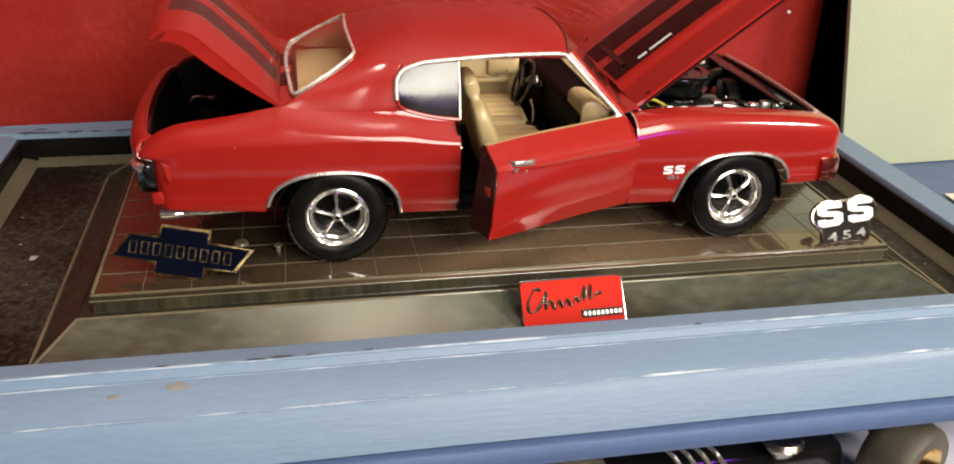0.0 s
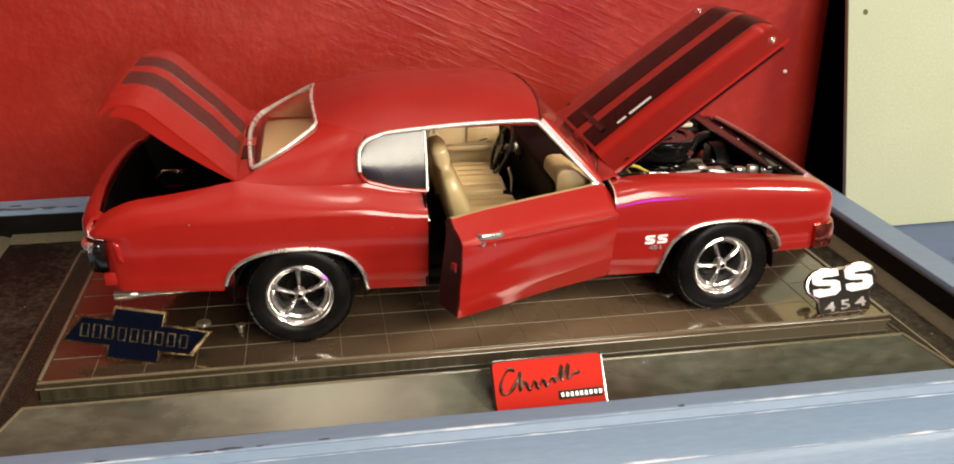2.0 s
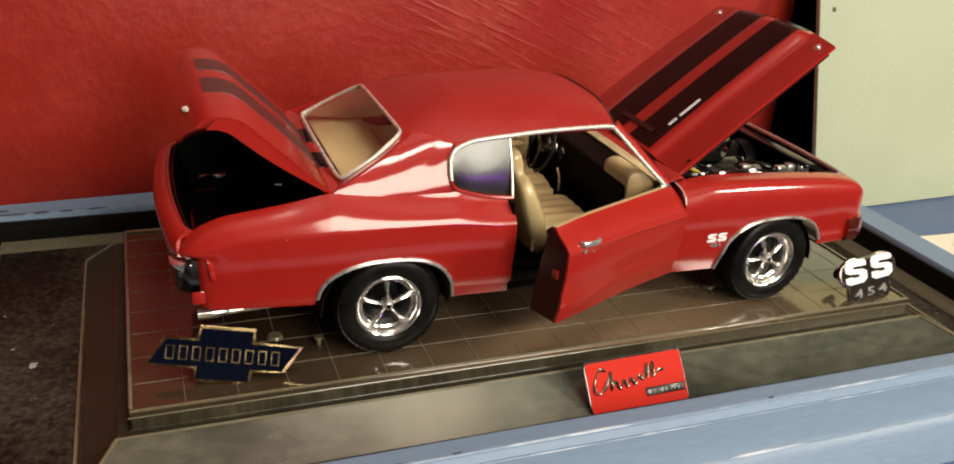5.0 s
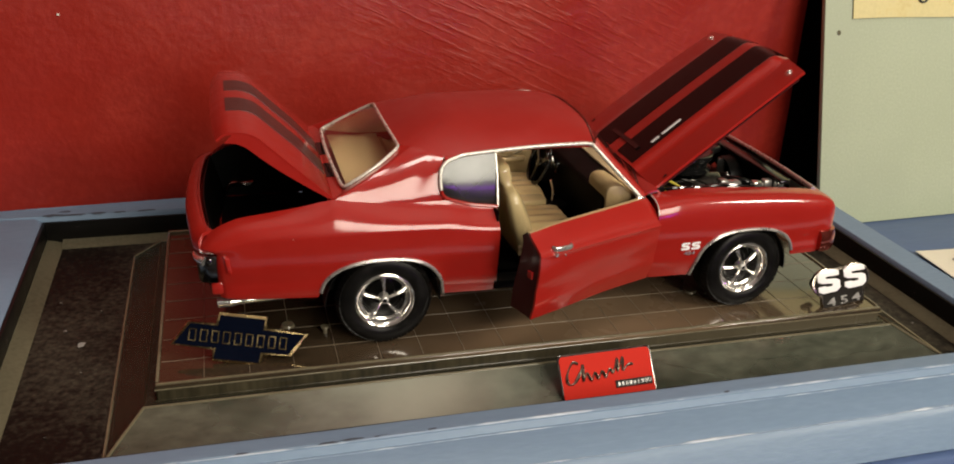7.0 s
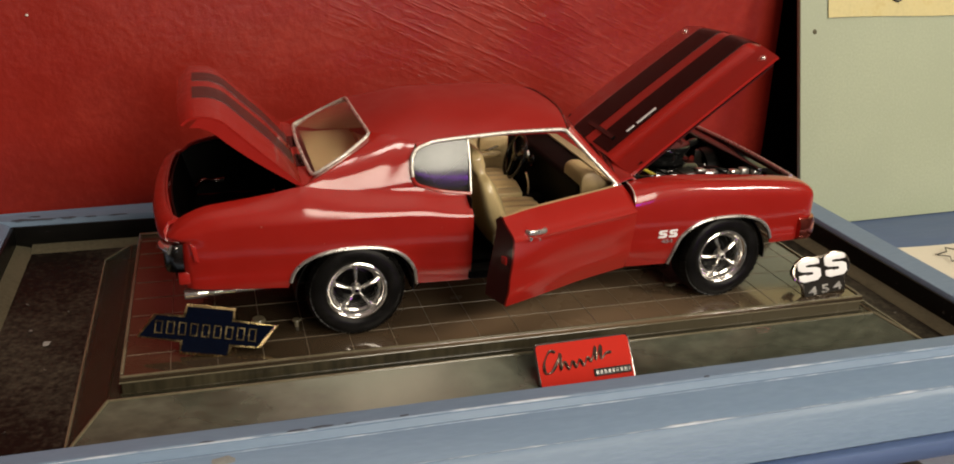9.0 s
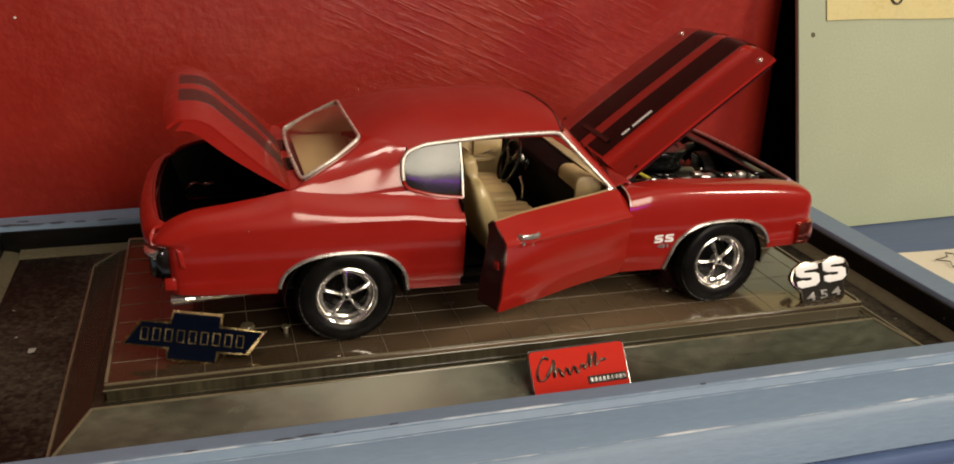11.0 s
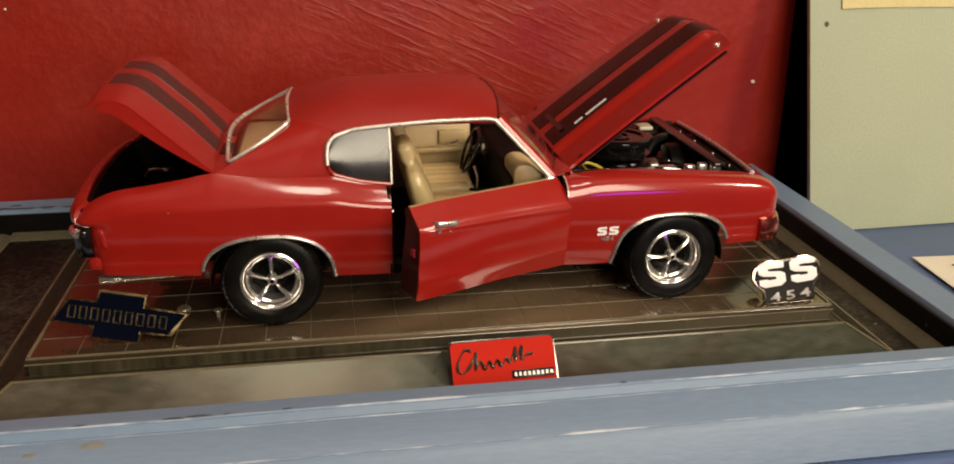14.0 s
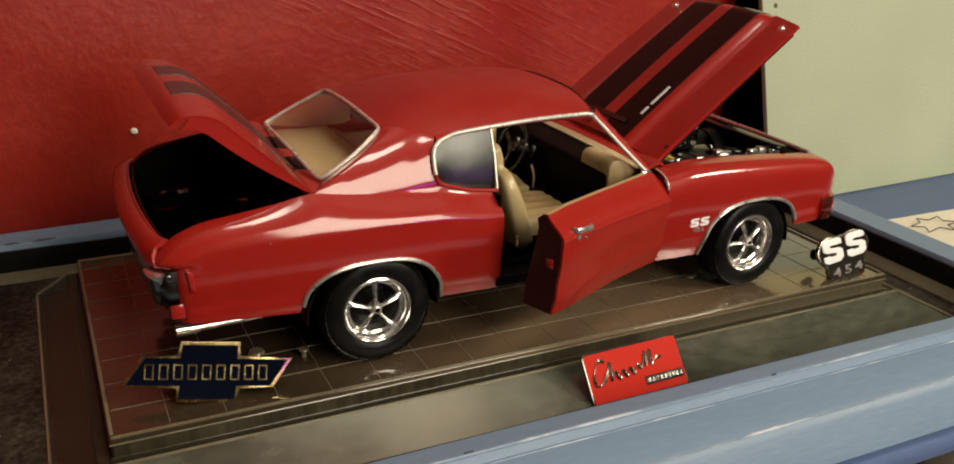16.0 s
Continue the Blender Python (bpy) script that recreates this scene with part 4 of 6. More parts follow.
part("headliner", shell(bmesh.new(), [[(lerp(0.014, 0.089, u), y, roof_z(lerp(0.014, 0.089, u), y) - 0.0016) for y in np.linspace(-0.037, 0.037, 17)] for u in np.linspace(0, 1, 14)], 0.0005, (0, 0, 1)), TAN, car, "tan headliner")


def c_pillar(sign, inward=0.0, thick=0.0010, first=0):
    """The sail panel between the rear window and the quarter window."""
    w0, b1 = Vector((-0.0136, -0.0384, 0.0603)), Vector((0.0258, -ROOF_HALF, roof_z(0.0258, ROOF_HALF)))

    def foot(x):
        return Vector((x, -TOP_Y(x), TOP_Z(x)))

    def head(u):
        y = lerp(0.0304, ROOF_HALF, u ** 0.8)
        x = 0.0088 + 0.0170 * max(0.0, (y - 0.0285) / (ROOF_HALF - 0.0285)) ** 1.25
        return Vector((x, -y, roof_z(x, y)))

    rows = []
    for u in [i / 47 for i in range(first, 48)]:
        f = min(u / 0.16, 1.0)
        bot = w0.lerp(foot(-0.0185), f) if u < 0.16 else foot(lerp(-0.0185, 0.0236, (u - 0.16) / 0.84))
        top = b1 if u == 1 else head(u)
        f, e = min(u / 0.62, 1.0), max(0.0, (u - 0.68) / 0.32)
        f = 0.58 * f * f * (3 - 2 * f) + 0.42 * e * e * (3 - 2 * e)
        g = max(0.0, (u - 0.16) / 0.84)
        low = Vector((lerp(bot.x + 0.2 * (top.x - bot.x), bot.x - 0.0006, g), bot.y + lerp(0.0002, 0.0, g), bot.z + lerp(0.34, 0.24, g) * (top.z - bot.z)))
        high = Vector((lerp(lerp(bot.x, top.x, 0.62), top.x - 0.0026, g), top.y - lerp(0.0105, 0.0038, g ** 0.7), top.z - lerp(0.0012, 0.0026, g)))
        edge = Vector((0.0006, -0.0014, -0.0002))
        low, high = (bot.lerp(top, 1 / 3) + edge).lerp(low, f), (bot.lerp(top, 2 / 3) + edge).lerp(high, f)
        row = []
        for v in [i / 29 for i in range(30)]:
            p = (1 - v) ** 3 * bot + 3 * v * (1 - v) ** 2 * low + 3 * v * v * (1 - v) * high + v ** 3 * top
            p += Vector((0, inward, -inward * 0.3))
            p.y *= -sign
            row.append(p)
        rows.append(row)
    return shell(bmesh.new(), rows, thick, (0, sign, 0.3))


for sign in (-1, 1):
    part("sail_panel", c_pillar(sign), RED, car)
    part("sail_lining", c_pillar(sign, 0.0020, 0.0004, 12), TAN, car, "tan inner lining")

# Rear window: glass with silver trim.
RWB = [(-0.0136, -0.0384, 0.0604), (-0.0156, 0.0, 0.0634), (-0.0136, 0.0384, 0.0604)]
RWT = [(0.0098, -0.0312, 0.0738), (0.0082, 0.0, 0.0760), (0.0098, 0.0312, 0.0738)]


def between(bot, top, nu, nv, bow=0.0):
    b, t = smooth_line(bot, nu // 2), smooth_line(top, nu // 2)
    rows = []
    for p, q in zip(b, t):
        rows.append([p.lerp(q, v) + Vector((0, 0, bow * math.sin(math.pi * v))) for v in np.linspace(0, 1, nv)])
    return rows


rw = part("rear_window", shell(bmesh.new(), between(RWB, RWT, 20, 8, 0.0006), 0.0006, (-1, 0, 1)), GLASS, car, "clear rear window")
rw.visible_shadow = False
edge = smooth_line(RWB, 8)[1:-1] + [Vector(p) for p in smooth_line([RWB[2], (-0.0005, 0.0362, 0.0676), RWT[2]], 5)] + list(reversed(smooth_line(RWT, 8)))[1:-1] + smooth_line([RWT[0], (-0.0005, -0.0362, 0.0676), RWB[0]], 5)
for _ in range(2):
    edge = [p.lerp(edge[(k + 1) % len(edge)], f) for k, p in enumerate(edge) for f in (0.0, 0.5)]
for _ in range(22):
    edge = [p * 0.5 + (edge[k - 1] + edge[(k + 1) % len(edge)]) * 0.25 for k, p in enumerate(edge)]
part("window_trim", tube(bmesh.new(), [p + Vector((-0.0003, 0, 0.0004)) for p in edge], 0.0007, 8, closed=True), TRIM, rw, "silver window trim")

# Windscreen, pillars and side trim.
WSB = [(0.1085, -0.0450, 0.0528), (0.1150, -0.022, 0.0545), (0.1165, 0.0, 0.0548), (0.1150, 0.022, 0.0545), (0.1085, 0.0450, 0.0528)]
WST = [(0.0888, -0.0372, 0.0742), (0.0915, -0.019, 0.0778), (0.0922, 0.0, 0.0784), (0.0915, 0.019, 0.0778), (0.0888, 0.0372, 0.0742)]
ws = part("windscreen", shell(bmesh.new(), between(WSB, WST, 8, 8, 0.0004), 0.0006, (1, 0, 1)), GLASS, car, "clear windscreen")
ws.visible_shadow = False
part("windscreen_trim", tube(bmesh.new(), [p + Vector((0.0004, 0, 0.0004)) for p in smooth_line(WSB, 6) + list(reversed(smooth_line(WST, 6)))], 0.0004, 6, closed=True), CHROME_DARK, ws)
for sign in (-1, 1):
    rows = []
    for t in np.linspace(0, 1, 14):
        a = Vector((0.0880, sign * 0.0396, 0.0735)).lerp(Vector((0.1085, sign * 0.0468, 0.0520)), t)
        b = Vector((0.0905, sign * 0.0372, 0.0758)).lerp(Vector((0.1115, sign * 0.0445, 0.0530)), t)
        rows.append([a, a.lerp(b, 0.5) + Vector((0.0004, sign * 0.0006, 0.0004)), b])
    part("pillar", shell(bmesh.new(), rows, 0.0010, (0.3, sign, 0.3)), RED, car, "red windscreen pillar")
    rail = smooth_line([(0.0231, sign * 0.0474, 0.0610), (0.0230, sign * 0.0461, 0.0645), (0.0235, sign * 0.0444, 0.0678), (0.0258, sign * 0.0424, 0.0703), (0.0300, sign * 0.0411, 0.0717), (0.0360, sign * 0.0405, 0.0728),
                        (0.0600, sign * 0.0403, 0.0744), (0.0780, sign * 0.0403, 0.0748), (0.0862, sign * 0.0401, 0.0745), (0.0892, sign * 0.0404, 0.0724), (0.0990, sign * 0.0437, 0.0620), (0.1088, sign * 0.0474, 0.0518)], 6)
    part("drip_rail", tube(bmesh.new(), rail, 0.0008, 10), TRIM, car, "bright drip rail")
    gutter = [(p, Vector((p.x, sign * ROOF_HALF, roof_z(p.x, ROOF_HALF) - 0.0004))) for p in rail if 0.0254 < p.x < 0.0880 and p.z > 0.0690]
    part("roof_gutter", shell(bmesh.new(), [[p.lerp(q, v) for v in np.linspace(0, 1.0, 4)] for p, q in gutter], 0.0005, (0, sign, 0.5)), RED, car)
    part("belt_trim", tube(bmesh.new(), smooth_line([(0.0231, sign * 0.0473, 0.0608), (0.0238, sign * 0.0474, 0.0590), (0.0258, sign * 0.0474, 0.0573), (0.0295, sign * 0.0473, 0.0560), (0.0354, sign * 0.0472, 0.0543), (0.0414, sign * 0.0472, 0.0533), (0.0464, sign * 0.0473, 0.0527)], 5), 0.0007, 8), RED, car)
    # The quarter window.
    top = smooth_line([(0.0232, sign * 0.0440, 0.0645), (0.0242, sign * 0.0424, 0.0688), (0.0310, sign * 0.0408, 0.0717), (0.0466, sign * 0.0396, 0.0734)], 6)
    bot = smooth_line([(0.0232, sign * 0.0448, 0.0612), (0.0254, sign * 0.0452, 0.0574), (0.0330, sign * 0.0452, 0.0546), (0.0466, sign * 0.0447, 0.0526)], 6)
    q = part("quarter_window", shell(bmesh.new(), [[p.lerp(r, v) + Vector((0, sign * 0.0013 * math.sin(math.pi * v), 0)) for v in np.linspace(0, 1, 12)] for p, r in zip(bot, top)], 0.0007, (0, sign, 0)), QGLASS, car, "reflective quarter window")
    part("belt_ledge", shell(bmesh.new(), [[Vector(side_point(x, 2.0, sign)).lerp(Vector((x, sign * 0.0440, TOP_Z(x) + 0.0002)), v) for v in np.linspace(-0.02, 1, 5)] for x in np.linspace(0.0215, DOOR0 - 0.0004, 16)], 0.0008, (0, 0, 1)), RED, car, "red ledge under the quarter window")
    part("window_frame", tube(bmesh.new(), [(0.0466, sign * 0.0466, 0.0525), (0.0467, sign * 0.0436, 0.0635), (0.0466, sign * 0.0399, 0.0727)], 0.0005, 6), TRIM, q, "thin silver frame")

# ---- trunk ----
bm = bmesh.new()
shell(bm, [[(x, y, 0.0281 + 0.0004 * math.sin(x * 900)) for y in np.linspace(-0.0446, 0.0446, 9)] for x in np.linspace(-0.066, -0.012, 12)], 0.001, (0, 0, 1))
for sign in (-1, 1):
    part("trunk_wall", shell(bmesh.new(), [[(x, sign * min(0.0454, TOP_Y(x) - 0.0006), z) for z in np.linspace(0.0285, TOP_Z(x) - 0.0012, 6)] for x in np.linspace(-0.0655, -0.0125, 24)], 0.0006, (0, sign, 0)), BLACK, car)
for b in ((-0.0130, -0.0115, -0.0445, 0.0445, 0.0285, 0.0590),):
    part("trunk_wall", a_box(*b), BLACK, car)
part("trunk_wall", shell(bmesh.new(), [[(lerp(-0.0582, -0.0638, (z - 0.0285) / 0.0202) - 0.0030 * (1 - v * v), 0.0449 * v, z) for z in np.linspace(0.0285, 0.0487, 6)] for v in np.linspace(-1, 1, 21)], 0.0006, (-1, 0, 0)), BLACK, car)
part("trunk_liner", bm, BLACK, car, "black trunk interior")
part("jack", tube(bmesh.new(), smooth_line([(-0.058, 0.030, 0.036), (-0.055, 0.034, 0.038), (-0.049, 0.036, 0.037), (-0.045, 0.035, 0.038)], 6), 0.0012, 8), CHROME_DARK, car, "small dark jack in the trunk")
part("lock_plate", a_box(-0.0655, -0.0642, -0.034, -0.028, 0.040, 0.046, bevel=0.0005), CHROME, car)
part("trunk_seal", tube(bmesh.new(), smooth_line([(-0.0605, 0.0452, 0.0510), (-0.053, 0.0455, 0.0540), (-0.022, 0.0465, 0.0590)], 6), 0.0007, 6), RED, car)


LID, LID_HALF = 0.0405, 0.0458


def lid_point(u, y, up):
    """Closed trunk lid, before it is swung open: u along it from the hinge, with a curled end; up lifts off the skin."""
    x, z, bend, n = -min(u, 0.0350), 0.0, 0.0, 12
    for i in range(n if u > 0.0350 else 0):
        v = 0.0350 + (u - 0.0350) * (i + 0.5) / n
        bend = radians(42) * min((v - 0.0350) / 0.0085, 1) + radians(44) * min(max((v - 0.0465) / 0.0040, 0), 1)
        x -= math.cos(bend) * (u - 0.0350) / n
        z -= math.sin(bend) * (u - 0.0350) / n
    crown = 0.0022 * (1 - abs(y / LID_HALF) ** 2.6) * min(1.0, 0.25 + u / 0.02) + up
    return Vector((x - crown * math.sin(bend), y, z + crown * math.cos(bend)))


TRUNK_SWING = Matrix.Translation((-0.0185, 0, 0.0600)) @ Matrix.Rotation(radians(43.5), 4, "Y")


def lid_rows(y0, y1, u0, u1, up, nu=34, ny=15):
    us = np.linspace(u0, u1, nu)
    return [[TRUNK_SWING @ lid_point(u, y, up) for y in np.linspace(y0, y1, ny)] for u in us]


lid = part("trunk_lid", shell(bmesh.new(), lid_rows(-LID_HALF, LID_HALF, 0, LID + 0.0120, 0), 0.0010, (-0.5, 0, 0.8)), RED, car, "raised red trunk lid")
for sgn in (-1, 1):
    bm = bmesh.new()
    shell(bm, [[TRUNK_SWING @ (lid_point(u, sgn * (LID_HALF - 0.0001), 0) + Vector((0, 0, -d))) for d in np.linspace(0.0004, 0.0010 + 0.0045 * math.sin(min(u / LID, 1) * math.pi * 0.55), 4)] for u in np.linspace(0.001, LID + 0.0045, 24)], 0.0008, (0, sgn, 0))
    part("lid_flange", bm, RED, lid)
part("lid_lining", shell(bmesh.new(), [[TRUNK_SWING @ (lid_point(u, y, 0) + Vector((0, 0, -0.0026 if abs(y) < 0.042 else -0.0012))) for y in np.linspace(-0.0440, 0.0440, 21)] for u in np.linspace(0.003, LID - 0.001, 18)], 0.0006, (0, 0, 1)), BLACK, lid, "dark underside")
for y0, y1 in ((-0.0235, -0.0075), (0.0042, 0.0202)):
    part("lid_stripe", shell(bmesh.new(), lid_rows(y0, y1, 0.0015, LID + 0.0068, 0.00028, 34, 5), 0.0003, (-0.5, 0, 0.8)), STRIPE_WORN, lid, "faded black stripe")
for sgn in (-1, 1):
    part("hinge_arm", tube(bmesh.new(), smooth_line([(-0.0150, sgn * 0.036, 0.0560), (-0.0205, sgn * 0.036, 0.0570), (-0.0225, sgn * 0.036, 0.0620)], 5), 0.0009, 6), BLACK, lid)

# ---- hood ----
HOOD_LEN = 0.0790


def hood_point(u, y, up):
    """Closed hood from the hinge (u = 0) to the front, with its raised middle."""
    mid = 1 - min(max((abs(y) - 0.0220) / 0.0060, 0), 1)
    mid = mid * mid * (3 - 2 * mid)
    rise = 0.0024 * mid * (1 - min(max((u - 0.072) / 0.012, 0), 1) ** 2 * 0.9)
    front = HOOD_LEN + 0.0035 * (1 - (y / 0.0425) ** 2) + 0.0015 * mid
    f = u / HOOD_LEN
    x = f * front
    z = -0.0040 * f ** 1.6 + rise + 0.0011 * (1 - (y / 0.0425) ** 2)
    if mid > 0.3 and f > 0.93:
        z -= 0.0045 * ((f - 0.93) / 0.07) ** 1.5 * mid
    return Vector((x, y * (1 - 0.055 * f * f), z + up))


HOOD_SWING = Matrix.Translation((0.1165, 0, 0.0545)) @ Matrix.Rotation(radians(-39.5), 4, "Y")


def hood_rows(y0, y1, u0, u1, up, nu=40, ny=45):
    return [[HOOD_SWING @ hood_point(u, y, up) for y in np.linspace(y0, y1, ny)] for u in np.linspace(u0, u1, nu)]


hood = part("hood", shell(bmesh.new(), hood_rows(-0.0425, 0.0425, 0, HOOD_LEN, 0, 40, 61), 0.0010, (-0.5, 0, 0.8)), RED, car, "raised red hood with swollen middle")
for sgn in (-1, 1):
    bm = bmesh.new()
    shell(bm, [[HOOD_SWING @ (hood_point(u, sgn * 0.0424, 0) + Vector((0, 0, -d))) for d in np.linspace(0.0004, 0.0013, 3)] for u in np.linspace(0.001, HOOD_LEN, 20)], 0.0008, (0, sgn, 0))
    part("hood_flange", bm, RED, hood)
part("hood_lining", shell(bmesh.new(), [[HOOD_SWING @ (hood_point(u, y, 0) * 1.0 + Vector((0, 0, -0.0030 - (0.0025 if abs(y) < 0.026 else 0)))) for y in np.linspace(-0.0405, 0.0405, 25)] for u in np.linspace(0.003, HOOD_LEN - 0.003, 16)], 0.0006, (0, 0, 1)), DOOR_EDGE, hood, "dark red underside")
for y0, y1 in ((-0.0208, -0.0042), (0.0042, 0.0208)):
    part("hood_stripe", shell(bmesh.new(), hood_rows(y0, y1, 0.0012, HOOD_LEN * 0.995, 0.00028, 40, 9), 0.0003, (-0.5, 0, 0.8)), STRIPE, hood, "glossy black stripe")
part("cowl_flap", shell(bmesh.new(), [[HOOD_SWING @ (hood_point(u, y, 0.0009)) for y in np.linspace(-0.0040 - 0.0145 + 0.004, 0.0125, 13)] for u in np.linspace(0.0066, 0.0086, 4)], 0.0006, (-0.5, 0, 0.8)), BLACK_GLOSS, hood, "cowl flap edge")
for u0, u1 in ((0.0131, 0.0171), (0.0186, 0.0286)):
    part("lettering_bar", shell(bmesh.new(), hood_rows(-0.0184, -0.0172, u0, u1, 0.00065, 5, 3), 0.0003, (-0.5, 0, 0.8)), DECAL, hood, "white lettering bar")
for sgn in (-1, 1):
    m = HOOD_SWING @ Matrix.Translation(hood_point(0.0742, sgn * 0.0362, 0.0))
    part("hood_pin", lathe(bmesh.new(), [(0.0, 0.0011), (0.0008, 0.0011), (0.0011, 0.0007), (0.0018, 0.0004), (0.0018, 0.0)], (0, 0, 0), "z", 16, m), CHROME, hood, "chrome hood pin")
    part("hood_hinge", tube(bmesh.new(), [(0.1185, sgn * 0.0400, 0.0530), (0.1200, sgn * 0.0405, 0.0560), (0.1225, sgn * 0.0405, 0.0590)], 0.0009, 6), BLACK, hood)

# ---- engine bay ----
for b in ((0.117, 0.190, -0.0425, 0.0425, 0.0290, 0.0300), (0.1165, 0.1180, -0.0425, 0.0425, 0.0290, 0.0525), (0.118, 0.190, -0.0430, -0.0420, 0.0290, 0.0500), (0.118, 0.190, 0.0420, 0.0430, 0.0290, 0.0500)):
    part("bay_liner", a_box(*b), BLACK, car, "black engine bay liner")
part("inner_fender", a_box(0.120, 0.190, 0.0395, 0.0418, 0.0400, 0.0505, bevel=0.0006), BLACK, car, "black inner fender")
bm = bmesh.new()
box(bm, 0.126, 0.166, -0.0120, 0.0120, 0.0300, 0.0420, bevel=0.0015)
part("engine_block", bm, BLACK_GLOSS, car, "black engine block")
for sgn in (-1, 1):
    m = Matrix.Translation((0.146, sgn * 0.0150, 0.0435)) @ Matrix.Rotation(radians(sgn * -28), 4, "X")
    part("valve_cover", a_box(-0.018, 0.018, -0.0050, 0.0050, -0.0030, 0.0030, bevel=0.0012, m=m), CHROME_DARK, car, "dark chrome valve cover")
    for k in range(4):
        part("spark_lead", tube(bmesh.new(), smooth_line([(0.1330 + 0.0085 * k, sgn * 0.0205, 0.0420), (0.1315 + 0.0080 * k, sgn * 0.0240, 0.0450), (0.1290 + 0.006 * k, sgn * 0.0180, 0.0480)], 5), 0.0004, 6), YELLOW if k < 2 else BLACK, car, "thin ignition lead")
ac = part("air_cleaner", lathe(bmesh.new(), [(0.0, 0.0562), (0.0014, 0.0562), (0.0020, 0.0556), (0.0042, 0.0553), (0.0046, 0.0559), (0.0060, 0.0559), (0.0064, 0.0553), (0.0108, 0.0552), (0.0114, 0.0560), (0.0138, 0.0560), (0.0146, 0.0555),
                                             (0.0149, 0.0542), (0.0145, 0.0533), (0.0128, 0.0529), (0.0126, 0.0496), (0.0145, 0.0490), (0.0141, 0.0480), (0.0060, 0.0478), (0.0, 0.0478)], (0.1490, -0.0015, 0.0), "z", 48), BLACK_GLOSS, car, "round black air cleaner")
part("wing_nut", lathe(bmesh.new(), [(0.0, 0.0578), (0.0009, 0.0576), (0.0014, 0.0562)], (0.1490, -0.0015, 0.0), "z", 12), CHROME, ac, "small chrome wing nut")
part("snorkel", tube(bmesh.new(), smooth_line([(0.156, 0.004, 0.0505), (0.163, 0.008, 0.0510), (0.168, 0.012, 0.0500)], 5), 0.0026, 10), BLACK_GLOSS, car)
part("carburettor", a_box(0.1430, 0.1530, -0.0050, 0.0040, 0.0420, 0.0482, bevel=0.0008), SILVER, car)
part("radiator", a_box(0.1790, 0.1835, -0.0300, 0.0300, 0.0320, 0.0518, bevel=0.0008), BLACK, car, "black radiator")
part("radiator_support", a_box(0.1780, 0.1830, -0.0405, 0.0405, 0.0512, 0.0530, bevel=0.0006), BLACK_GLOSS, car, "black radiator support")
part("hood_latch_strip", a_box(0.1862, 0.1922, -0.0415, 0.0415, 0.0468, 0.0485, bevel=0.0006), CABIN_BLACK, car, "black latch strip behind the grille header")
for y in (-0.030, -0.012, 0.009, 0.027):
    part("strip_bolt", lathe(bmesh.new(), [(0.0, 0.0494), (0.0007, 0.0493), (0.0009, 0.0484)], (0.1892, y, 0.0), "z", 10), CHROME_DARK, car)
part("fan_shroud", lathe(bmesh.new(), [(0.0095, 0.0), (0.0105, 0.0), (0.0110, 0.006), (0.0098, 0.006), (0.0095, 0.0)], (0.1722, 0, 0.0400), "x", 30), BLACK, car)
for k in range(5):
    m = Matrix.Translation((0.1720, 0, 0.0410)) @ Matrix.Rotation(radians(72 * k), 4, "X") @ Matrix.Rotation(radians(25), 4, "Z")
    part("fan_blade", a_box(-0.0003, 0.0003, -0.0022, 0.0022, 0.001, 0.0088, bevel=0.0002, m=m), SILVER, car)
part("radiator_hose", tube(bmesh.new(), smooth_line([(0.1650, 0.0040, 0.0460), (0.1700, 0.0080, 0.0500), (0.1760, 0.0120, 0.0505), (0.1792, 0.0140, 0.0490)], 6), 0.0019, 10), BLACK_GLOSS, car, "black radiator hose")
part("hose", tube(bmesh.new(), smooth_line([(0.1600, -0.0150, 0.0440), (0.1660, -0.0200, 0.0470), (0.1730, -0.0240, 0.0465), (0.1790, -0.0220, 0.0440)], 6), 0.0016, 10), BLACK_GLOSS, car)
part("battery", a_box(0.1655, 0.1770, 0.0215, 0.0350, 0.0380, 0.0505, bevel=0.0008), BLACK, car, "black battery")
part("washer_bottle", a_box(0.1680, 0.1748, 0.0240, 0.0325, 0.0505, 0.0524, bevel=0.0008), ENGINE_WHITE, car, "cream bottle cap")
part("alternator", lathe(bmesh.new(), [(0.0, -0.004), (0.0036, -0.004), (0.0042, -0.002), (0.0042, 0.003), (0.0030, 0.0045), (0.0, 0.0045)], (0.1640, -0.0240, 0.0440), "x", 18), SILVER, car, "silver alternator")
part("brake_booster", lathe(bmesh.new(), [(0.0, 0.006), (0.0040, 0.0055), (0.0056, 0.003), (0.0058, 0.0)], (0.1182, 0.0230, 0.0450), "x", 20), BLACK_GLOSS, car)
part("heater_box", a_box(0.1180, 0.1250, -0.0360, -0.0160, 0.0400, 0.0520, bevel=0.0012), BLACK, car)
part("wiring", tube(bmesh.new(), smooth_line([(0.1210, -0.0330, 0.0495), (0.1300, -0.0360, 0.0510), (0.1420, -0.0345, 0.0500), (0.1560, -0.0350, 0.0505), (0.1680, -0.0340, 0.0485)], 6), 0.0007, 6), BLACK_GLOSS, car, "black wiring run")
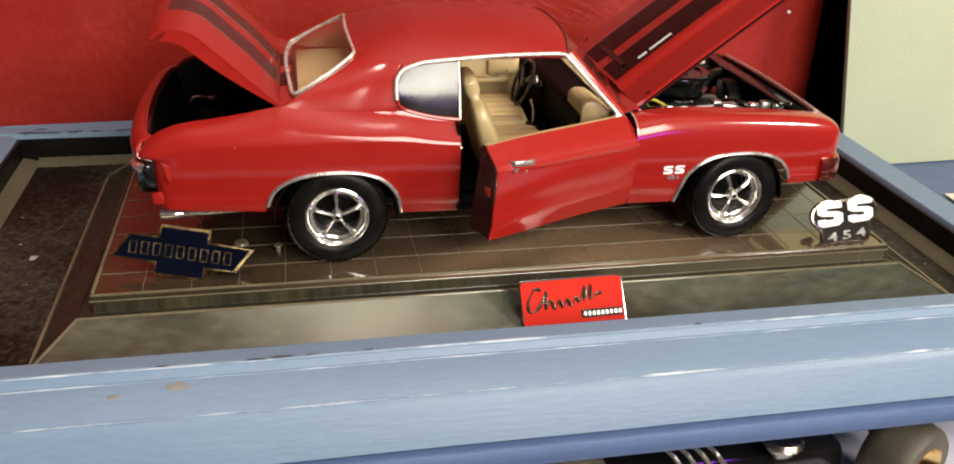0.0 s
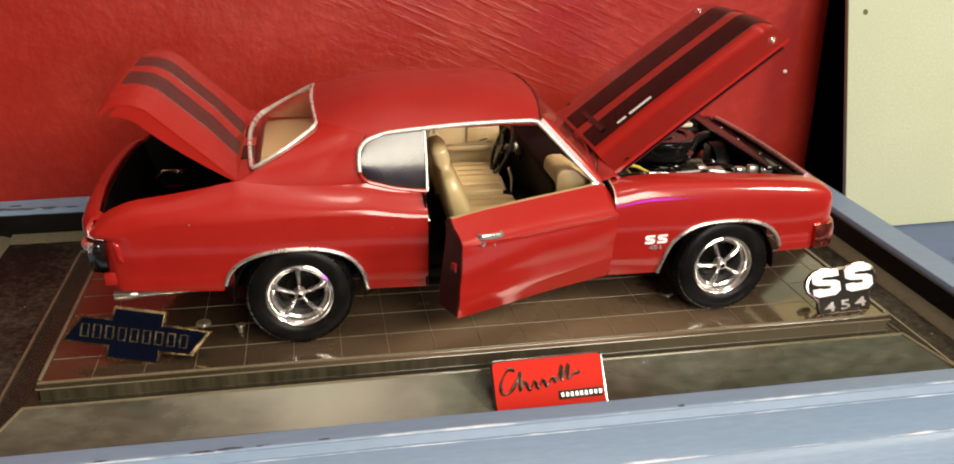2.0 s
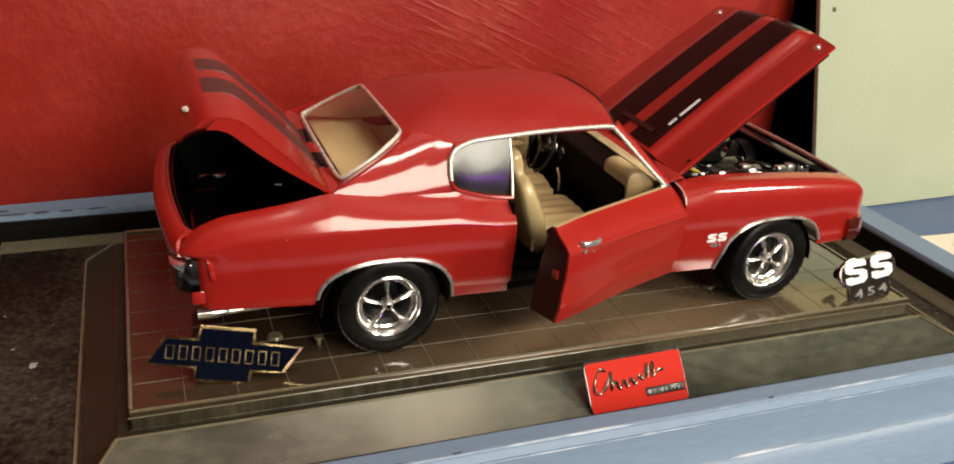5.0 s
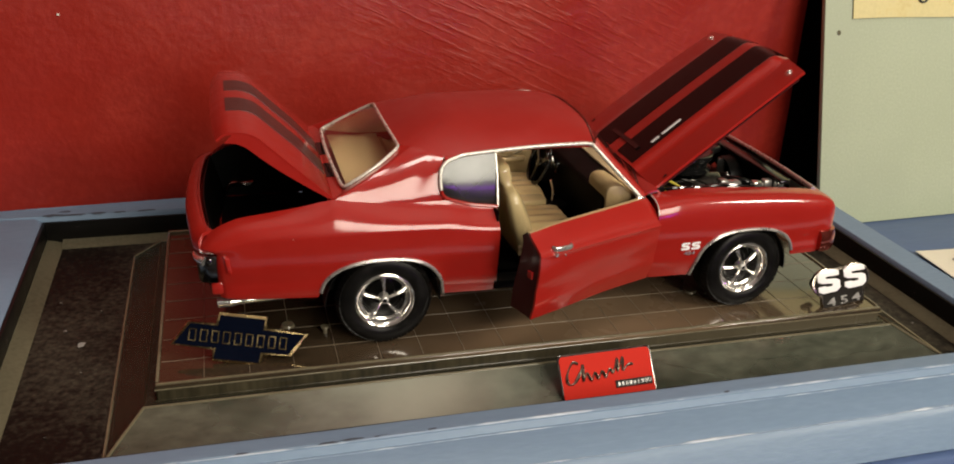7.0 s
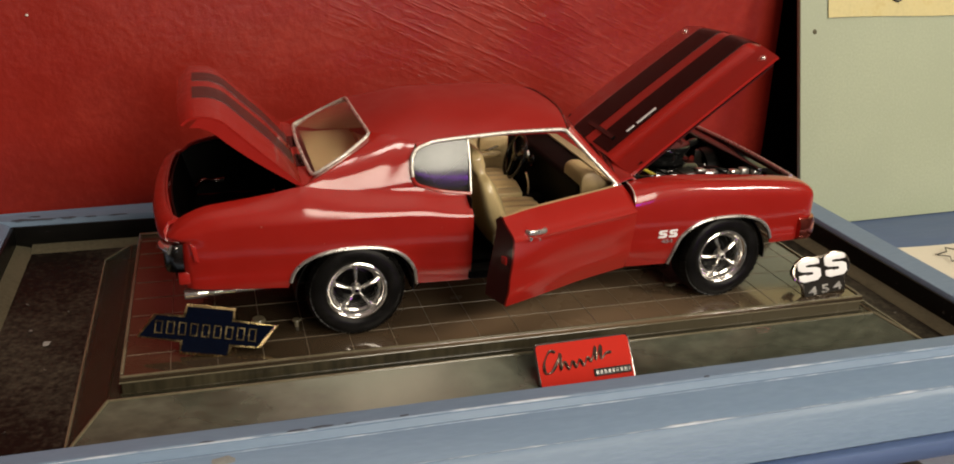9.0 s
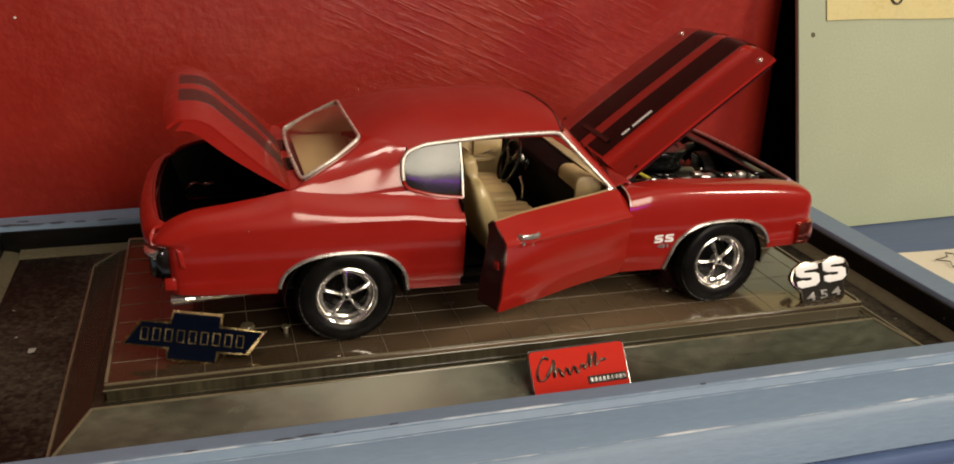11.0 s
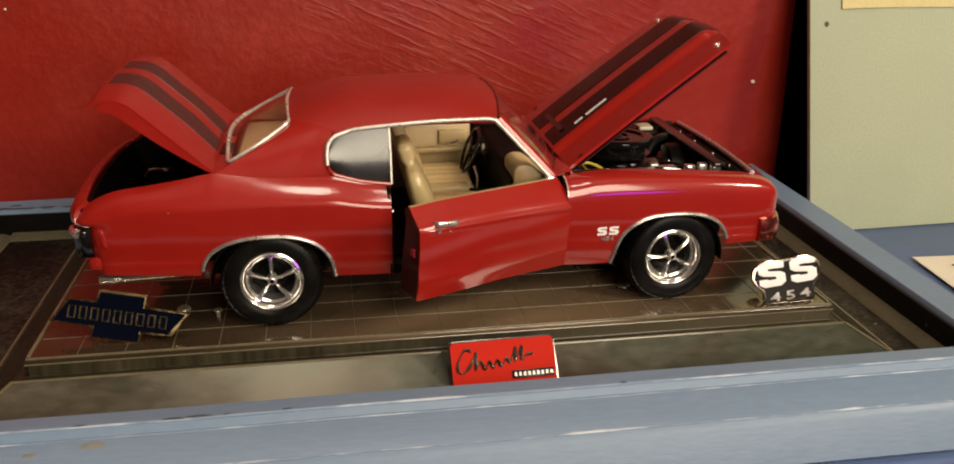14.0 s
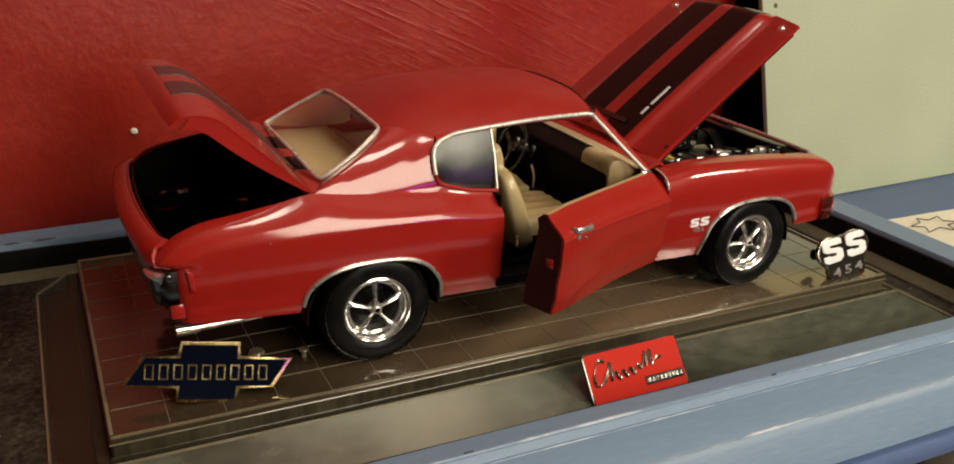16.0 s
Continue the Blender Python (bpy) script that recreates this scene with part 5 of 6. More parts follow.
part("wiring", tube(bmesh.new(), smooth_line([(0.1205, -0.0290, 0.0500), (0.1270, -0.0300, 0.0525), (0.1330, -0.0280, 0.0500), (0.1370, -0.0300, 0.0475)], 6), 0.0006, 6), YELLOW, car, "yellow wiring run")
for k, (bx, by) in enumerate(((0.1700, -0.0345), (0.1760, -0.0330), (0.1805, -0.0355), (0.1560, -0.0300))):
    part("bracket", a_box(bx - 0.002, bx + 0.002, by - 0.0018, by + 0.0018, 0.0470, 0.0512, bevel=0.0006), SILVER if k % 2 else CHROME, car)

# ---- interior ----
part("cabin_floor", a_box(0.0, 0.1165, -0.0420, 0.0420, 0.0205, 0.0220), CABIN_BLACK, car, "black cabin floor")
part("cabin_side", a_box(-0.008, 0.0455, -0.0428, -0.0418, 0.0222, 0.0535), CABIN_BLACK, car)
part("far_kick_panel", a_box(0.0905, 0.1120, 0.0405, 0.0428, 0.0222, 0.0528, bevel=0.0008), CABIN_BLACK, car, "black far kick panel")
part("far_door_panel", a_box(0.000, 0.0900, 0.0405, 0.0428, 0.0222, 0.0528, bevel=0.0008), TAN_SHADED, car, "tan door panel with armrest")
part("armrest", a_box(0.0640, 0.0860, 0.0370, 0.0406, 0.0400, 0.0428, bevel=0.001), TAN_SHADED, car)
part("window_winder", tube(bmesh.new(), [(0.084, 0.0402, 0.0455), (0.084, 0.0390, 0.0455), (0.0795, 0.0386, 0.0440)], 0.0006, 6), CHROME, car)
part("door_pocket", a_box(0.0750, 0.0880, 0.0388, 0.0406, 0.0440, 0.0505, bevel=0.0006), TAN_SHADED, car)
part("parcel_shelf", a_box(-0.0125, 0.0120, -0.0405, 0.0405, 0.0560, 0.0572, bevel=0.0004), TAN, car, "tan parcel shelf")


def cushion(bm, x0, x1, y0, y1, z0, z1, ribs, m=None):
    """A padded pad with lengthwise ribs on its top."""
    ys, xs = np.linspace(y0, y1, 33), np.linspace(x0, x1, 11)
    rows = []
    for y in ys:
        e = 1 - abs(2 * (y - y0) / (y1 - y0) - 1) ** 6
        row = []
        for x in xs:
            f = 1 - abs(2 * (x - x0) / (x1 - x0) - 1) ** 6
            row.append((x, y, z0 + (z1 - z0) * max(0.0, e * f) ** 0.4 + 0.00035 * math.sin((y - y0) / (y1 - y0) * math.pi * 2 * ribs) * e * f))
        rows.append(row)
    if m:
        rows = [[m @ Vector(p) for p in row] for row in rows]
    up = (m.to_3x3() @ Vector((0, 0, 1))) if m else Vector((0, 0, 1))
    return shell(bm, rows, 0.0040, tuple(up))


def seat(y):
    s = new("seat")
    s.parent = car
    tagged(s, "tan vinyl bucket seat")
    part("cushion", cushion(bmesh.new(), 0.0590, 0.0880, y - 0.0165, y + 0.0165, 0.0300, 0.0368, 5), TAN, s)
    m = Matrix.Translation((0.0620, y, 0.0325)) @ Matrix.Rotation(radians(-107), 4, "Y")
    wide = curve([-0.008, -0.006, 0.006, 0.018, 0.0215, 0.0235, 0.0262, 0.0300, 0.0322, 0.0330], [0.0150, 0.0166, 0.0168, 0.0160, 0.0140, 0.0098, 0.0092, 0.0092, 0.0070, 0.0030])
    deep = curve([-0.008, -0.006, 0.006, 0.018, 0.0215, 0.0235, 0.0262, 0.0300, 0.0322, 0.0330], [0.0030, 0.0050, 0.0050, 0.0038, 0.0030, 0.0024, 0.0034, 0.0034, 0.0022, 0.0006])
    rows = []
    for u in np.concatenate([np.linspace(-0.008, 0.0205, 14), np.linspace(0.0212, 0.0330, 18)]):
        w, d = wide(u), deep(u)
        row = []
        for k in range(36):
            a = 2 * math.pi * k / 36
            ca, sa = math.cos(a), math.sin(a)
            q = Vector((u, w * math.copysign(abs(ca) ** 0.45, ca), d * math.copysign(abs(sa) ** 0.6, sa)))
            if sa < 0 and u < 0.020:
                q.z += 0.0003 * math.sin(q.y / w * math.pi * 5) * sa
            row.append(m @ q)
        rows.append(row)
    bm = bmesh.new()
    vs = faces_from(bm, rows, closed_v=True)
    bm.faces.new(vs[0]), bm.faces.new(vs[-1])
    part("backrest", bm, TAN, s, "padded tan backrest with headrest", sharp=60)
    part("seat_base", a_box(0.0590, 0.0860, y - 0.0130, y + 0.0130, 0.0222, 0.0312, bevel=0.001), BLACK, s)
    return s


seat(-0.0225), seat(0.0205)
bench = new("rear_bench")
bench.parent = car
part("cushion", cushion(bmesh.new(), 0.014, 0.036, -0.036, 0.036, 0.0300, 0.0370, 9), TAN, bench)
part("backrest", cushion(bmesh.new(), 0.0, 0.0240, -0.036, 0.036, 0.0, 0.0040, 9, Matrix.Translation((0.0225, 0, 0.0345)) @ Matrix.Rotation(radians(-112), 4, "Y") @ Matrix.Rotation(math.pi, 4, "X")), TAN, bench)
part("bench_base", a_box(0.004, 0.035, -0.036, 0.036, 0.0222, 0.0310), TAN_DARK, bench)

dash = part("dashboard", a_box(0.0935, 0.1150, -0.0425, 0.0425, 0.0300, 0.0515, bevel=0.0022, segs=4), CABIN_BLACK, car, "black dashboard")
# The dash top's shade under the windscreen is put in as a darker tan.
part("dash_top", a_box(0.1075, 0.1150, -0.0432, 0.0425, 0.0516, 0.0526, bevel=0.0004, segs=2), TAN_DARK, dash, "tan dash top")
part("dash_pad", prism(bmesh.new(), [(0.0945, 0.0405), (0.0945, 0.0538), (0.0950, 0.0552), (0.0962, 0.0562), (0.0978, 0.0566), (0.1010, 0.0564), (0.1085, 0.0510), (0.1085, 0.0405)], 0.0195, Matrix.Translation((0, -0.0432, 0)), bevel=0.0010), TAN_SHADED, dash, "rounded tan pad before the passenger")
for k, y in enumerate((0.0130, 0.0200, 0.0270)):
    part("gauge", lathe(bmesh.new(), [(0.0, -0.0004), (0.0024, -0.0004), (0.0028, -0.0010), (0.0030, 0.0)], (0.0934, y, 0.0455), "x", 18), SILVER if k == 1 else BLACK_GLOSS, dash)
sw = new("steering_wheel")
sw.parent = car
sw.matrix_basis = pose(0.0870, 0.0205, 0.0455, 0, -68, 0)
part("ring", tube(bmesh.new(), [(0.0104 * math.cos(a), 0.0104 * math.sin(a), 0) for a in np.linspace(0, 2 * math.pi, 40, endpoint=False)], 0.0008, 8, closed=True), BLACK_GLOSS, sw, "black rim")
for k in range(3):
    part("spoke", a_box(0.001, 0.0096, -0.0009, 0.0009, -0.0005, 0.0003, bevel=0.0002, m=Matrix.Rotation(radians(120 * k + 180), 4, "Z")), BLACK_GLOSS, sw)
part("boss", lathe(bmesh.new(), [(0.0, 0.0010), (0.0018, 0.0008), (0.0024, -0.0002), (0.0012, -0.0010), (0.0010, -0.0110)], (0, 0, 0), "z", 18), BLACK_GLOSS, sw)
part("console", a_box(0.0560, 0.1000, -0.0045, 0.0045, 0.0222, 0.0330, bevel=0.001), CABIN_BLACK, car, "black console")
part("console_lid", a_box(0.0650, 0.0830, -0.0042, 0.0042, 0.0331, 0.0362, bevel=0.0006), TAN, car, "tan console lid")
part("shifter", tube(bmesh.new(), smooth_line([(0.0870, 0.0, 0.0330), (0.0872, 0.0, 0.0390), (0.0858, 0.0, 0.0440)], 5), 0.0006, 8), CHROME, car, "chrome gear lever")
part("kick_panel", a_box(0.1000, 0.1140, -0.0430, -0.0410, 0.0222, 0.0345, bevel=0.0005), CABIN_BLACK, car)

# ---- the open door ----
door = new("open_door")
door.parent = car
tagged(door, "red door swung open on its front hinge")
HINGE = Vector((DOOR1 + 0.0004, -0.0508, 0))
door.matrix_basis = Matrix.Translation(HINGE) @ Matrix.Rotation(radians(24.0), 4, "Z")
back_home = Matrix.Translation(-HINGE)


def door_rows(x0, x1, n):
    return [[back_home @ Vector(p) for p in row] for row in side_rows(x0, x1, n, -1)]


skin = door_rows(DOOR0 + 0.0003, DOOR1 - 0.0003, 40)
part("door_skin", shell(bmesh.new(), skin, 0.0010, (0, -1, 0.3)), RED, door)
bm = bmesh.new()
xs = np.linspace(DOOR0 + 0.0006, DOOR1 - 0.0012, 20)
inner = []
for x in xs:
    outer = [Vector(side_point(x, s, -1)) for s in (0.0, 0.35, 0.7, 1.0, 1.35, 1.7, 2.0)]
    row = [back_home @ Vector((x, min(p.y + d, -0.0385), p.z + (0.0006 if k == 0 else 0))) for k, (p, d) in enumerate(zip(outer, (0.0125, 0.0132, 0.0122, 0.0110, 0.0090, 0.0065, 0.0017)))]
    inner.append(row)
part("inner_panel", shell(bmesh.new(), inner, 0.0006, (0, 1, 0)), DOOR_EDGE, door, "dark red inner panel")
for name, i in (("rear_edge", 0), ("front_edge", -1)):
    o = [back_home @ Vector(side_point(xs[i], s, -1)) for s in np.linspace(0.01, 1.98, 15)]
    inn = []
    ks = np.linspace(0, 6, 15)
    for k in ks:
        a, b = inner[i][int(min(k, 5.999))], inner[i][min(int(k) + 1, 6)]
        inn.append(a.lerp(b, k - int(k)))
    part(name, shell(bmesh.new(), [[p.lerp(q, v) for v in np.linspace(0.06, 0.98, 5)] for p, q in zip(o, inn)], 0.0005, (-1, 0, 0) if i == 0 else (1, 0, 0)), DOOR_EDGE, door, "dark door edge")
for j in (0, -1):
    o = [row[j] for row in door_rows(DOOR0 + 0.0006, DOOR1 - 0.0012, 19)]
    part("lower_edge" if j == 0 else "upper_edge", shell(bmesh.new(), [[p.lerp(q[j], v) for v in np.linspace(0.05, 0.98, 3)] for p, q in zip(o, inner)], 0.0005, (0, 0, -1 if j == 0 else 1)), DOOR_EDGE if j == 0 else TAN, door)
hp = back_home @ Vector(side_point(0.0570, 1.18, -1))
bm = bmesh.new()
tube(bm, smooth_line([Vector((-0.0040, 0.0006, 0)), Vector((-0.0026, -0.0011, 0)), Vector((0.0040, -0.0011, 0.0)), Vector((0.0054, 0.0004, 0.0))], 6), 0.0006, 10)
for v in bm.verts:
    v.co = hp + Vector((v.co.x, v.co.y, v.co.z * 1.7 - 0.10 * v.co.x + 0.0006))
part("door_handle", bm, SILVER, door, "chrome door handle")
part("push_button", lathe(bmesh.new(), [(0.0, -0.0014), (0.0008, -0.0013), (0.0009, 0.0)], hp + Vector((-0.0032, -0.0002, -0.0014)), "y", 12), CHROME, door)
part("lock_barrel", lathe(bmesh.new(), [(0.0, -0.0006), (0.0004, -0.0005), (0.0005, 0.0)], back_home @ Vector(side_point(0.0590, 0.95, -1)), "y", 10), CHROME, door, "small chrome lock")
part("latch", a_box(-0.0004, 0.0004, -0.0014, 0.0014, -0.0016, 0.0016, bevel=0.0003, m=Matrix.Translation(back_home @ Vector((DOOR0 + 0.0002, -0.0490, 0.0360)))), LAMP_RED, door, "small red latch")
part("striker", lathe(bmesh.new(), [(0.0, 0.0014), (0.0005, 0.0014), (0.0005, 0.0)], (DOOR0 - 0.0008, -0.0508, 0.0430), "x", 8), CHROME, car)
part("door_jamb", shell(bmesh.new(), [[(DOOR0 - 0.0006 - 0.001 * v, lerp(-0.0520, -0.0425, v), z) for v in np.linspace(0, 1, 4)] for z in np.linspace(0.0185, 0.0525, 8)], 0.0006, (1, 0, 0)), CABIN_BLACK, car, "dark door jamb")
part("door_jamb", shell(bmesh.new(), [[(DOOR1 + 0.0004, lerp(-0.0520, -0.0425, v), z) for v in np.linspace(0, 1, 4)] for z in np.linspace(0.0185, 0.0505, 8)], 0.0006, (-1, 0, 0)), RED, car)
part("fender_edge", tube(bmesh.new(), [Vector(side_point(DOOR1 + 0.0004, u, -1)) + Vector((0.0001, -0.0001, 0.0001)) for u in np.linspace(1.25, 1.98, 14)], 0.00032, 6), TRIM, car, "pale edge of the fender at the door gap")
part("sill_trim", tube(bmesh.new(), smooth_line([(0.0980, -0.0486, 0.0172), (0.1150, -0.0488, 0.0170), (0.1312, -0.0490, 0.0172)], 6), 0.0005, 6), SILVER, car, "thin bright sill strip")
for z in (0.0262, 0.0246):
    part("fender_marker", tube(bmesh.new(), [Vector((x, -HALF(x) + 0.0012, z)) for x in np.linspace(0.1822, 0.1915, 6)], [0.0003, 0.00045, 0.00045, 0.00045, 0.00045, 0.0003], 8), LAMP_RED, car, "thin red marker strip")
part("mirror_foot", a_box(0.1060, 0.1100, -0.0485, -0.0465, 0.0518, 0.0530, bevel=0.0005), CHROME, car, "small chrome corner piece")

# Raised letter forms on the fender.
for k in range(2):
    cx, cz = 0.1278 + 0.0048 * k, 0.0318
    y = side_point(cx, (cz - arch(cx)) / (CREASE(cx) - arch(cx)), -1)[1]
    s = [(-0.0019, 0.0012), (-0.0012, 0.0017), (0.0019, 0.0017), (0.0019, 0.0009), (-0.0006, 0.0009), (-0.0006, 0.0005), (0.0013, 0.0004), (0.0019, -0.0002), (0.0019, -0.0011), (0.0012, -0.0017),
         (-0.0019, -0.0017), (-0.0019, -0.0009), (0.0006, -0.0009), (0.0006, -0.0004), (-0.0013, -0.0003), (-0.0019, 0.0003)]
    part("fender_emblem", prism(bmesh.new(), s, 0.0008, Matrix.Translation((cx, y - 0.0004, cz))), ENAMEL_WHITE, car, "white emblem form")
y = side_point(0.1302, (0.0283 - arch(0.1302)) / (CREASE(0.1302) - arch(0.1302)), -1)[1]
written("fender_number", "454", 0.0021, 0.0003, SILVER, car, Matrix.Translation((0.1302, y - 0.0003, 0.0283)) @ Matrix.Diagonal((1.6, 1, 1, 1)) @ pose(0, 0, 0, 90, 0, 0), "tiny silver number")


# ---- wheels ----
def wheel():
    t = new("wheel")
    t.parent = car
    r = 0.0189
    tyre = part("tyre", lathe(bmesh.new(), [(0.0110, -0.0056), (0.0118, -0.0068), (0.0130, -0.0075), (0.0142, -0.0077), (0.0162, -0.0076), (0.0173, -0.0072), (0.0181, -0.0066), (0.0186, -0.0057), (r, -0.0044), (r, 0.0036), (0.0186, 0.0046),
                                            (0.0178, 0.0054), (0.0164, 0.0058), (0.0140, 0.0058), (0.0110, 0.0048)], seg=64), RUBBER, t, "black rubber tyre with treaded shoulder", sharp=50)
    bm = bmesh.new()
    for k in range(88):
        m = Matrix.Rotation(2 * math.pi * (k + 0.18 * math.sin(k * 2.4)) / 88, 4, "Y")
        box(bm, -0.00042, 0.00042, -0.0017, 0.0016, -0.0005, 0.00038, m=m @ Matrix.Translation((0, -0.0055, r - 0.00045)) @ Matrix.Rotation(0.42, 4, "X") @ Matrix.Rotation(0.3, 4, "Z"))
        box(bm, -0.00042, 0.00042, -0.0034, 0.0044, r - 0.0006, r + 0.00004, m=m @ Matrix.Rotation(-0.2, 4, "Z"))
    tagged(part("tread", bm, RUBBER, tyre, "tread blocks", sharp=0, weld=False), kind="stuff")
    rim = part("rim", lathe(bmesh.new(), [(0.0088, 0.0044), (0.0090, -0.0004), (0.0095, -0.0038), (0.0100, -0.0056), (0.0106, -0.0068), (0.0112, -0.0072), (0.0118, -0.0070), (0.0119, -0.0060), (0.0106, 0.0044), (0.0088, 0.0044)], seg=56), CHROME, t, "chrome outer rim")
    part("drum", lathe(bmesh.new(), [(0.0, 0.0006), (0.0050, 0.0006), (0.0056, 0.0014), (0.0080, 0.0020), (0.0090, 0.0036)], seg=40), BLACK, rim, "dark brake drum")
    for k in range(5):
        m = Matrix.Rotation(2 * math.pi * k / 5, 4, "Y")
        rows = []
        for u in np.linspace(0, 1, 9):
            z = lerp(0.0012, 0.0098, u)
            w = 0.00050 + 0.00050 * u + (0.0012 * (u - 0.80) / 0.20 if u > 0.80 else 0) * 0.8
            y = -0.0058 + 0.0012 * (1 - math.cos(u * 1.5))
            rows.append([m @ Vector(p) for p in ((-w, y + 0.0011, z), (-w * 0.6, y, z), (0, y - 0.0003, z), (w * 0.6, y, z), (w, y + 0.0011, z))])
        part("spoke", shell(bmesh.new(), rows, 0.0008, tuple(m.to_3x3() @ Vector((0, -1, 0)))), CHROME, rim, "chrome spoke")
    part("inner_band", lathe(bmesh.new(), [(0.0088, -0.0030), (0.0088, -0.0040), (0.0094, -0.0044), (0.0097, -0.0036), (0.0094, -0.0028), (0.0088, -0.0030)], seg=48), CHROME, rim, "thin chrome band inside the rim")
    part("centre_cap", lathe(bmesh.new(), [(0.0009, -0.0070), (0.0014, -0.0068), (0.0018, -0.0060), (0.0020, -0.0050), (0.0021, -0.0030)], seg=24), SILVER, rim, "round centre cap")
    part("cap_centre", lathe(bmesh.new(), [(0.0, -0.0067), (0.0009, -0.0067), (0.0010, -0.0060)], seg=16), BLACK_GLOSS, rim, "dark middle of the cap")
    return t


rear_right = wheel()
rear_right.matrix_basis = pose(0.0, -0.0462, 0.0180, 0, -1, 0)
copy_thing(rear_right, pose(0.1585, -0.0455, 0.0180, 0, -20, 2))
copy_thing(rear_right, pose(0.0, 0.0450, 0.0180, 0, 30, 180))
copy_thing(rear_right, pose(0.1585, 0.0450, 0.0180, 0, 70, 182))

# ---- badges, card and papers ----


def bowtie():
    """The cross-shaped enamel badge standing on the platform."""
    t = thing("bowtie_badge", "navy enamel bowtie badge with gold border on the acrylic stand", "badge")
    o = [(-0.0256, -0.0053), (-0.0200, 0.0055), (-0.0092, 0.0055), (-0.0088, 0.0108), (0.0094, 0.0108), (0.0092, 0.0055), (0.0256, 0.0053),
         (0.0200, -0.0055), (0.0092, -0.0055), (0.0088, -0.0108), (-0.0094, -0.0108), (-0.0092, -0.0055)]
    part("border", prism(bmesh.new(), o, 0.0016, bevel=0.0003), BRASS, t, "gold plated border")
    inner = []
    for x, z in o:
        inner.append((x * 0.955 - math.copysign(0.0003, x), z * 0.90 - math.copysign(0.0001, z)))
    part("enamel", prism(bmesh.new(), inner, 0.0008, Matrix.Translation((0, -0.00025, 0))), NAVY, t, "dark navy enamel")
    for i in range(9):
        x, e = -0.0176 + 0.00425 * i, 0.00042
        bm = bmesh.new()
        for b in ((x - 0.0014, x - 0.0014 + e, -0.0027, 0.0027), (x + 0.0014 - e, x + 0.0014, -0.0027, 0.0027), (x - 0.0014 + e, x + 0.0014 - e, 0.0027 - e, 0.0027), (x - 0.0014 + e, x + 0.0014 - e, -0.0027, -0.0027 + e)):
            box(bm, b[0], b[1], -0.0005, -0.0001, b[2], b[3])
        part("letter_bar", bm, BRASS, t, "thin gold bar form")
    part("pin_post", lathe(bmesh.new(), [(0.0, 0.0075), (0.0016, 0.0075), (0.0016, 0.0055), (0.0006, 0.0055), (0.0006, 0.0)], (0.008, 0.0016, -0.001), "y", 12), BRASS, t)
    return t


bow = bowtie()
bow.matrix_world = pose(-0.0563, -0.0545, 0.0080, -24, 7.0, -11) @ Matrix.Diagonal((1.0, 1.0, 0.87, 1.0))


def ss_badge():
    """Two white letter forms over a dark number plate."""
    t = thing("emblem_badge", "white and black enamel emblem badge numbered 454 on the stand", "badge")
    o = []
    for cx, cz, a0, a1 in ((-0.0072, 0.0032, 225, 60), (0.0072, 0.0032, 120, -45)):
        for k in range(13):
            a = radians(lerp(a0, a1, k / 12))
            o.append((cx + 0.0082 * math.cos(a), cz + 0.0068 * math.sin(a)))
    o += [(0.0112, -0.0032), (0.0112, -0.0098), (-0.0112, -0.0098), (-0.0112, -0.0032)]
    part("backing", prism(bmesh.new(), o, 0.0016, bevel=0.0003), NICKEL, t, "plated backing")
    part("enamel", prism(bmesh.new(), [(x * 0.94, z * 0.92) for x, z in o], 0.0006, Matrix.Translation((0, -0.00015, 0))), ENAMEL_BLACK, t, "black enamel field")
    s = [(-0.0058, 0.0045), (-0.0036, 0.0058), (0.0036, 0.0058), (0.0056, 0.0048), (0.0056, 0.0026), (0.0018, 0.0026), (0.0018, 0.0030), (-0.0018, 0.0030), (-0.0018, 0.0018),
         (0.0038, 0.0012), (0.0058, 0.0), (0.0058, -0.0036), (0.0036, -0.0052), (-0.0036, -0.0052), (-0.0058, -0.0040), (-0.0058, -0.0016), (-0.0020, -0.0016),
         (-0.0020, -0.0022), (0.0018, -0.0022), (0.0018, -0.0008), (-0.0038, -0.0002), (-0.0058, 0.0010)]
    for cx in (-0.0070, 0.0070):
        part("white_form", prism(bmesh.new(), [(x + cx, z + 0.0033) for x, z in s], 0.0006, Matrix.Translation((0, -0.00055, 0)), bevel=0.00015), ENAMEL_WHITE, t, "raised white form")
    for k, digit in enumerate("454"):
        written("number", digit, 0.0053, 0.0003, SILVER, t, Matrix.Translation((0.0066 * (k - 1), -0.0003, -0.0069)) @ Matrix.Diagonal((1.75, 1, 1, 1)) @ pose(0, 0, 0, 90, 0, 0), "plated figure of the number 454")
    part("pin_post", lathe(bmesh.new(), [(0.0, 0.0085), (0.0026, 0.0085), (0.0026, 0.0062), (0.0008, 0.0062), (0.0008, 0.0)], (-0.0068, 0.0015, 0.0018), "y", 14), BLACK, t)
    return t


emblem = ss_badge()
emblem.matrix_world = pose(0.2070, -0.0582, 0.0074, -20, -3, 6.5) @ Matrix.Diagonal((1.04, 1.0, 0.92, 1.0))


